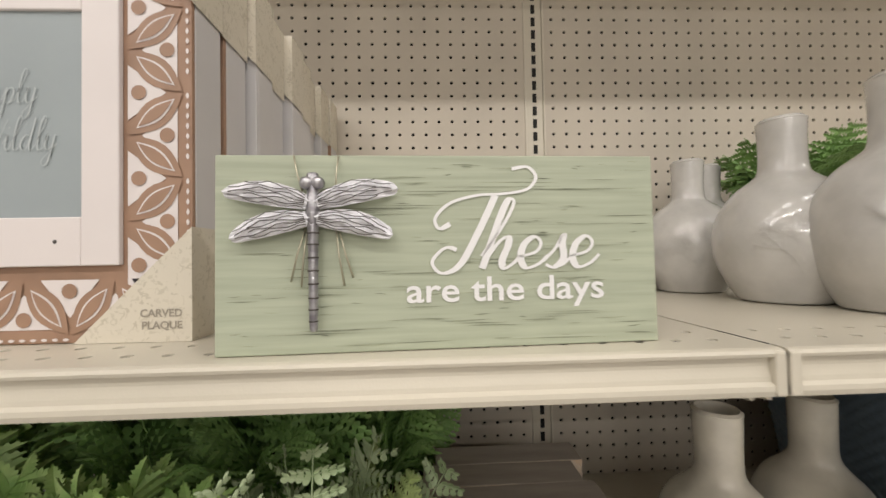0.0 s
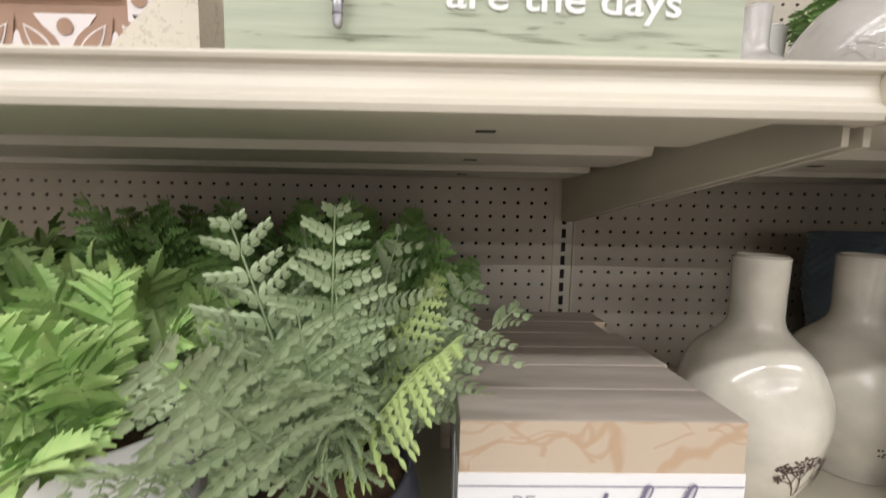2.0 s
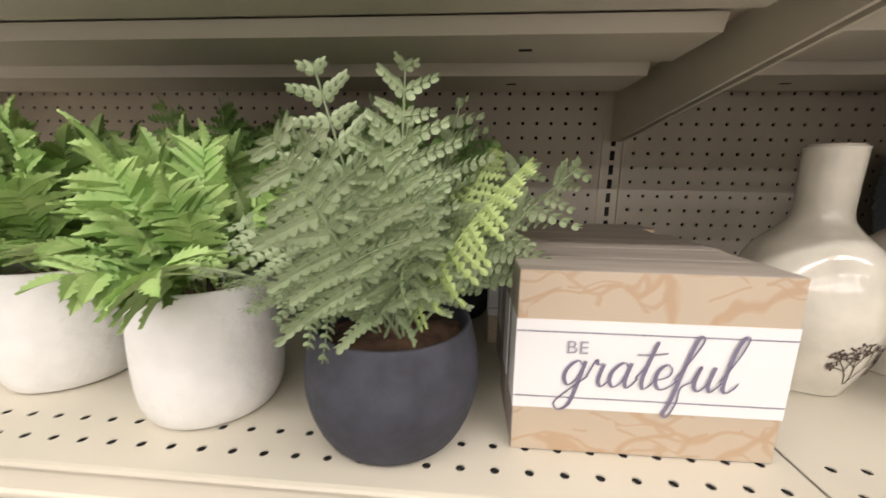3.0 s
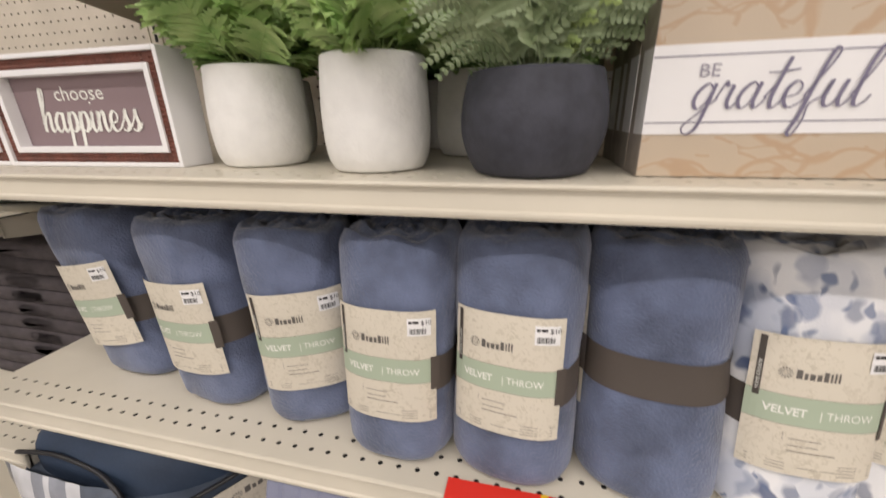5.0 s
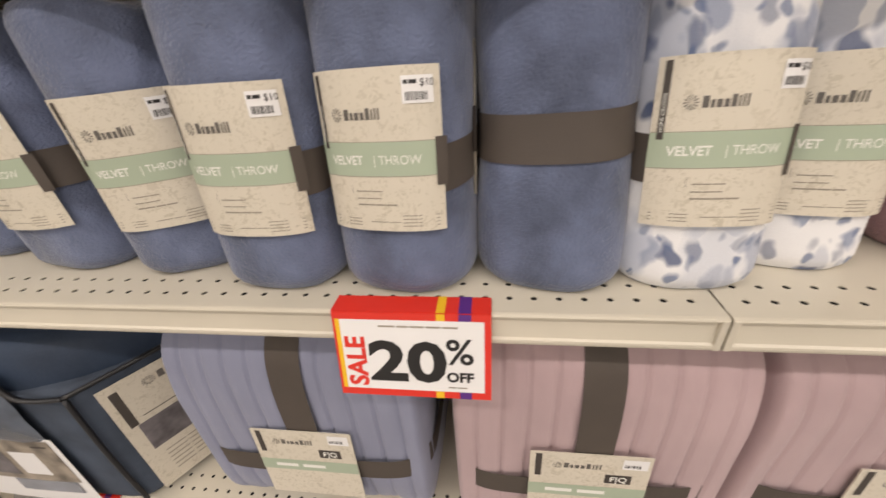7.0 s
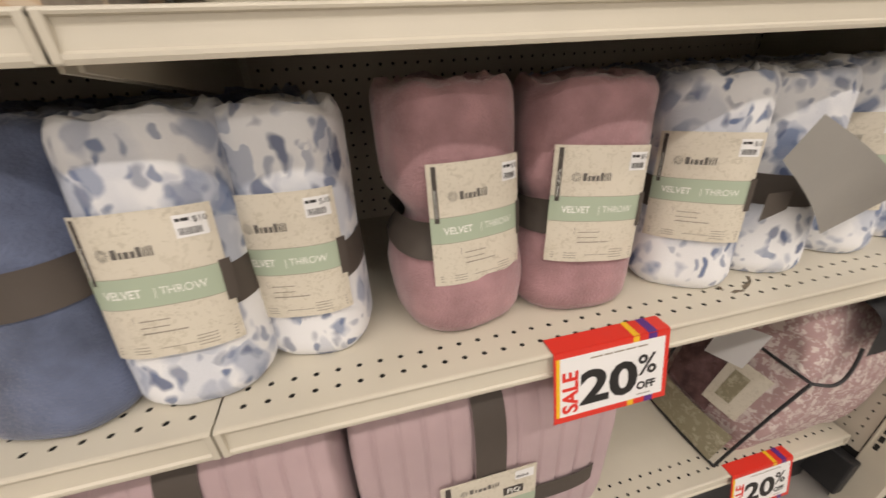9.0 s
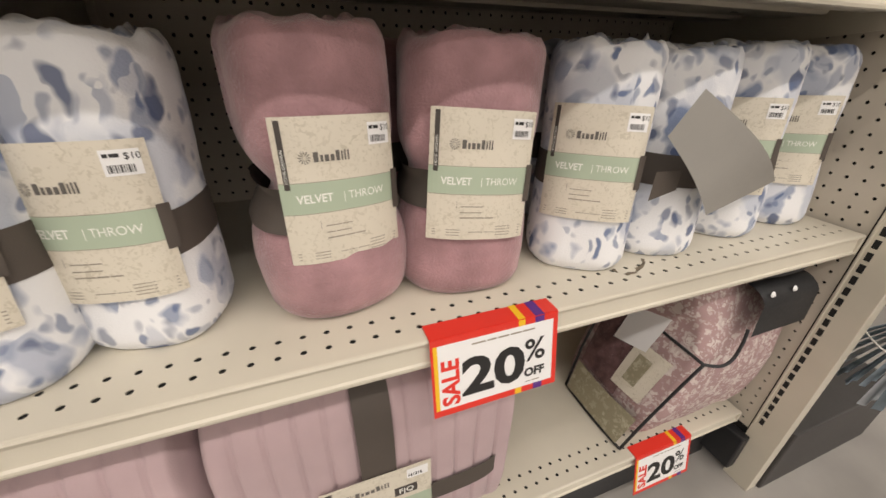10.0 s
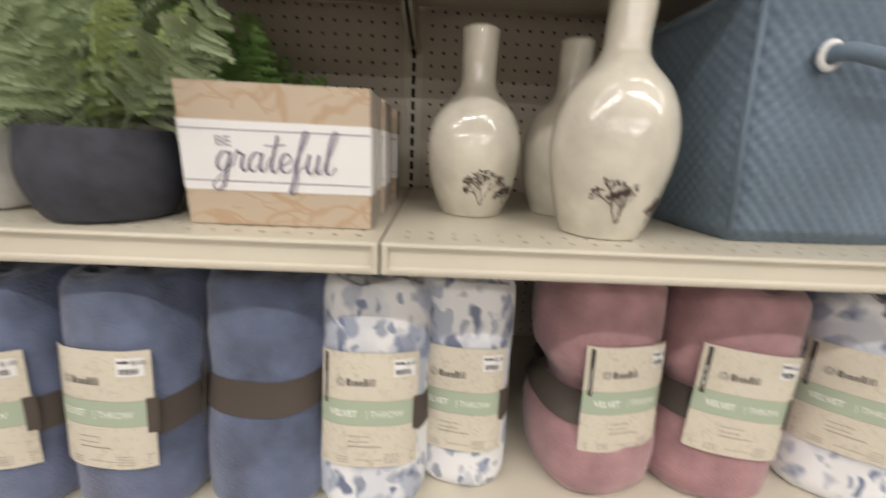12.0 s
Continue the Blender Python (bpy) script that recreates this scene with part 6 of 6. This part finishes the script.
pot_plant(-0.470, -0.085, POT_W, WHITEPOT, WP, FERNS_SHADED, 22, "green artificial fern against the pegboard", 8, size=1.05)
pot_plant(-0.660, -0.085, POT_W, WHITEPOT, WP, FERNS_SHADED, 22, "green artificial fern against the pegboard", 9, size=1.05)

# a green artificial plant at the back of the top shelf, shade put into its leaf colour
gp = thing("artificial_plant", pose(0.385, -0.155, ZA + 0.0005), "artificial plant in a dark pot, its green darkened for shade", "plant")
v, f = lathe(smooth_profile([(0, 0), (0.06, 0), (0.075, 0.03), (0.08, 0.09), (0.075, 0.12)], 20), 32)
part("pot", mesh_of("pot", v, f, DARKPOT, True), DARKPOT, gp)
rng = random.Random(77)
for k in range(38):
    q = rng.uniform(0.95, 1.25)
    part("frond", FERNS_SHADED[1 + k % 4], SHADED_GREEN, gp, m=pose(0, 0, 0.105, rng.uniform(-15, 15), rng.uniform(-8, 12), k * 137.5) @ Matrix.Diagonal((q * 0.95, q * 0.95, q * 0.72, 1)))

# ---- end of the run: end panel, post, hanging towels ----
end = thing("end_panel", pose(BAY + 0.0085, 0, 0), "cream perforated end panel with a slotted steel post", "end panel")
nz = int((TOP - 0.3) / PITCH)
v, f = perforated(20, nz, PITCH, 0.0034, 0.006, 0.004, 0.003)
me = mesh_of("end_pegboard", [(y, 0.0 - x - 0.008, z + 0.17) for x, y, z in v], [q for q in f], PEG)
part("end_pegboard", me, PEG, end, "cream end pegboard")
# Black slab added behind the end pegboard to darken its holes as shade.
part("core", box(0.0045, 0.022, -0.53, 0.0, 0.1, TOP), HOLE_SHADE, end)
part("post", box(-0.0035, 0.030, -0.592, -0.531, 0.0, TOP, 0.001), STEEL, end, "cream slotted steel post")
part("post_ridge", box(-0.006, 0.0, -0.5365, -0.5325, 0.2, TOP, 0.0008), STEEL, end)
slot = bpy.data.meshes.new("slot")
bm = box(-0.0042, -0.003, -0.0045, 0.0045, -0.0085, 0.0085)
bm.to_mesh(slot)
bm.free()
slot.materials.append(HOLE_SHADE)
# Black blocks on the post stand in for shade in its slots.
for k in range(int((TOP - 0.25) / PITCH)):
    part("slot", slot, HOLE_SHADE, end, m=pose(0, -0.546, 0.215 + k * PITCH))
part("foot", box(-0.032, -0.004, -0.545, -0.02, 0.04, 0.155, 0.004), BLACK, end, "black base foot")
kick = thing("endcap_fixture", pose(0, 0, 0), "cream endcap fixture on a dark grey plinth", "fixture")
part("plinth", box(1.262, 1.72, -0.60, 0.60, 0.0, 0.215, 0.004), mat("dark_grey_plinth", (0.06, 0.055, 0.052), 0.6, vary=0.1), kick)
part("panel", box(1.250, 1.262, -0.55, 0.60, 0.10, TOP), PEG, kick)
base_front = thing("kick_plate", pose(0, 0, 0), "black kick plate under the base deck", "kick plate")
part("plate", box(-BAY, BAY, -0.47, -0.46, 0.0, ZD - 0.036), BLACK, base_front)

TBLUE = mat("pale_blue_towel", (0.46, 0.54, 0.60), 0.9, vary=0.15, scale=30, bump=0.6, bump_scale=500)
TWHITE = mat("white_towel", (0.76, 0.78, 0.80), 0.9, vary=0.08, scale=30, bump=0.6, bump_scale=500)
TPINK = mat("rose_towel", (0.50, 0.27, 0.25), 0.9, vary=0.12, scale=30, bump=0.6, bump_scale=500)
TIE = mat("white_tie", (0.75, 0.72, 0.66), 0.6)


def towel_bunch(x, y, z, material, label, count, ln, seed):
    """Folded towels hung from one hook, fanned out below it."""
    rng = random.Random(seed)
    t = thing("hanging_towels", pose(x, y, z), label, "towels", "hanging towels")
    v, f = tube([(-0.12, 0.06, 0.01), (0.0, 0.0, 0.012), (0.05, -0.02, 0.03)], 0.003, 8)
    part("hook", mesh_of("hook", v, f, STEEL, True), STEEL, t, "steel display hook")
    for k in range(count):
        a = radians(-48 + 96 * k / (count - 1))
        w = rng.uniform(0.05, 0.065)
        L = ln * rng.uniform(0.9, 1.08)

        def fn(u, q, a=a, w=w, L=L):
            s = u - 0.5
            ww = w * (0.25 + 0.75 * q)
            xx = s * ww + 0.004 * math.sin(q * 6 + a * 5)
            yy = math.sin(a) * L * q * 0.75 + 0.006 * math.sin(s * 9 + a * 7) * q
            return (xx, yy, -L * q * (0.62 + 0.38 * math.cos(a)) + 0.01 * abs(s))
        v, f = surface(fn, 6, 8, False)
        bm = bmesh.new()
        vs = [bm.verts.new(p) for p in v]
        for q in f:
            bm.faces.new([vs[i] for i in q])
        bmesh.ops.solidify(bm, geom=bm.faces[:], thickness=0.004)
        part("towel", bm, material if k % 4 else TWHITE if material is TBLUE else material, t, smooth=True)
    pts = [(0.0, math.sin(radians(-50 + 10 * k)) * ln * 0.42, -ln * 0.42 * math.cos(radians(-50 + 10 * k)) - 0.02) for k in range(11)]
    v, f = tube([(p[0] - 0.035, p[1], p[2]) for p in pts], 0.0018, 6)
    part("tie", mesh_of("tie", v, f, TIE, True), TIE, t, "white plastic tie")
    return t


towel_bunch(1.345, -0.645, 0.60, TBLUE, "fanned bunch of pale blue towels hanging from a hook", 16, 0.25, 1)
towel_bunch(1.345, -0.650, 0.86, TPINK, "fanned bunch of rose towels hanging from a hook", 14, 0.26, 2)

# ---- the next bay to the west ----
shelf_unit(-2 * BAY, -BAY, 0.985, -0.42, "cream steel shelf of the next bay")
shelf_unit(-2 * BAY, -BAY, 0.545, -0.50, "cream perforated shelf of the next bay")
shelf_unit(-2 * BAY, -BAY, 0.205, -0.53, "cream steel base deck of the next bay", ribs=False)
TDARK = mat("charcoal_towel", (0.075, 0.062, 0.066), 0.9, vary=0.2, scale=30, bump=0.6, bump_scale=500)
TGREEN = mat("grey_green_bath_mat", (0.10, 0.12, 0.10), 0.9, vary=0.2, scale=30, bump=0.6, bump_scale=500)


def folded_towel(x, y, z, w, d, h, material, label, seed, turn=0):
    t = thing("folded_towel", pose(x, y, z, 0, 0, turn), label, "towel", "folded towels")

    def fn(u, q):
        a = 2 * math.pi * u
        c, s = math.cos(a), math.sin(a)
        yy = d / 2 * math.copysign(abs(c) ** 0.4, c)
        zz = h / 2 + h / 2 * math.copysign(abs(s) ** 0.7, s)
        k = 0.006 * noise.noise((yy * 14 + seed, q * 4, zz * 20))
        g = 1 if 0.03 < q < 0.97 else 0.82
        return (w * (q - 0.5), yy * g + k, max(0, h / 2 + (zz - h / 2) * g + k * 0.5))
    v, f = surface(fn, 36, 16)
    n = 36
    f += [tuple(range(n - 1, -1, -1)), tuple(range(16 * n, 17 * n))]
    part("cloth", mesh_of("cloth", v, f, material, True), material, t)
    return t


for k in range(7):
    folded_towel(-1.150 + 0.008 * (k % 2), -0.225 - 0.004 * (k % 3), ZC + 0.001 + 0.0345 * k, 0.13, 0.30, 0.0340, TDARK, "folded charcoal towel with light lettering in a stack", k, 90 + 3 * k)
for x in (-1.30, -1.47):
    for k in range(10):
        folded_towel(x + 0.006 * (k % 2), -0.25, 0.546 + 0.036 * k, 0.15, 0.34, 0.0355, TDARK, "folded charcoal towel in a stack in the next bay", 10 + k, 90)
folded_towel(-1.40, -0.20, 0.986, 0.30, 0.28, 0.05, TGREEN, "folded grey-green bath mat in the next bay", 30, 8)

# ---- wear ----
SCUFF = mat("brown_scuff", (0.24, 0.19, 0.13), 0.7, vary=0.3, scale=90)
rng = random.Random(4)
for k, (x, y, w, d) in enumerate(((0.705, -0.492, 0.016, 0.004), (0.735, -0.482, 0.020, 0.005), (0.752, -0.470, 0.014, 0.004), (0.690, -0.478, 0.008, 0.003))):
    t = thing("scuff_mark", pose(x, y, ZC + 0.0006, 0, 0, 25 * k), "brown scuff worn into the cream shelf paint", "stain", "scuff marks")
    pts = [(w * rng.uniform(0.5, 1.1) * math.cos(a * math.pi / 6), d * rng.uniform(0.4, 1.2) * math.sin(a * math.pi / 6), 0) for a in range(12)]
    part("mark", mesh_of("mark", pts, [tuple(range(12))], SCUFF), SCUFF, t)
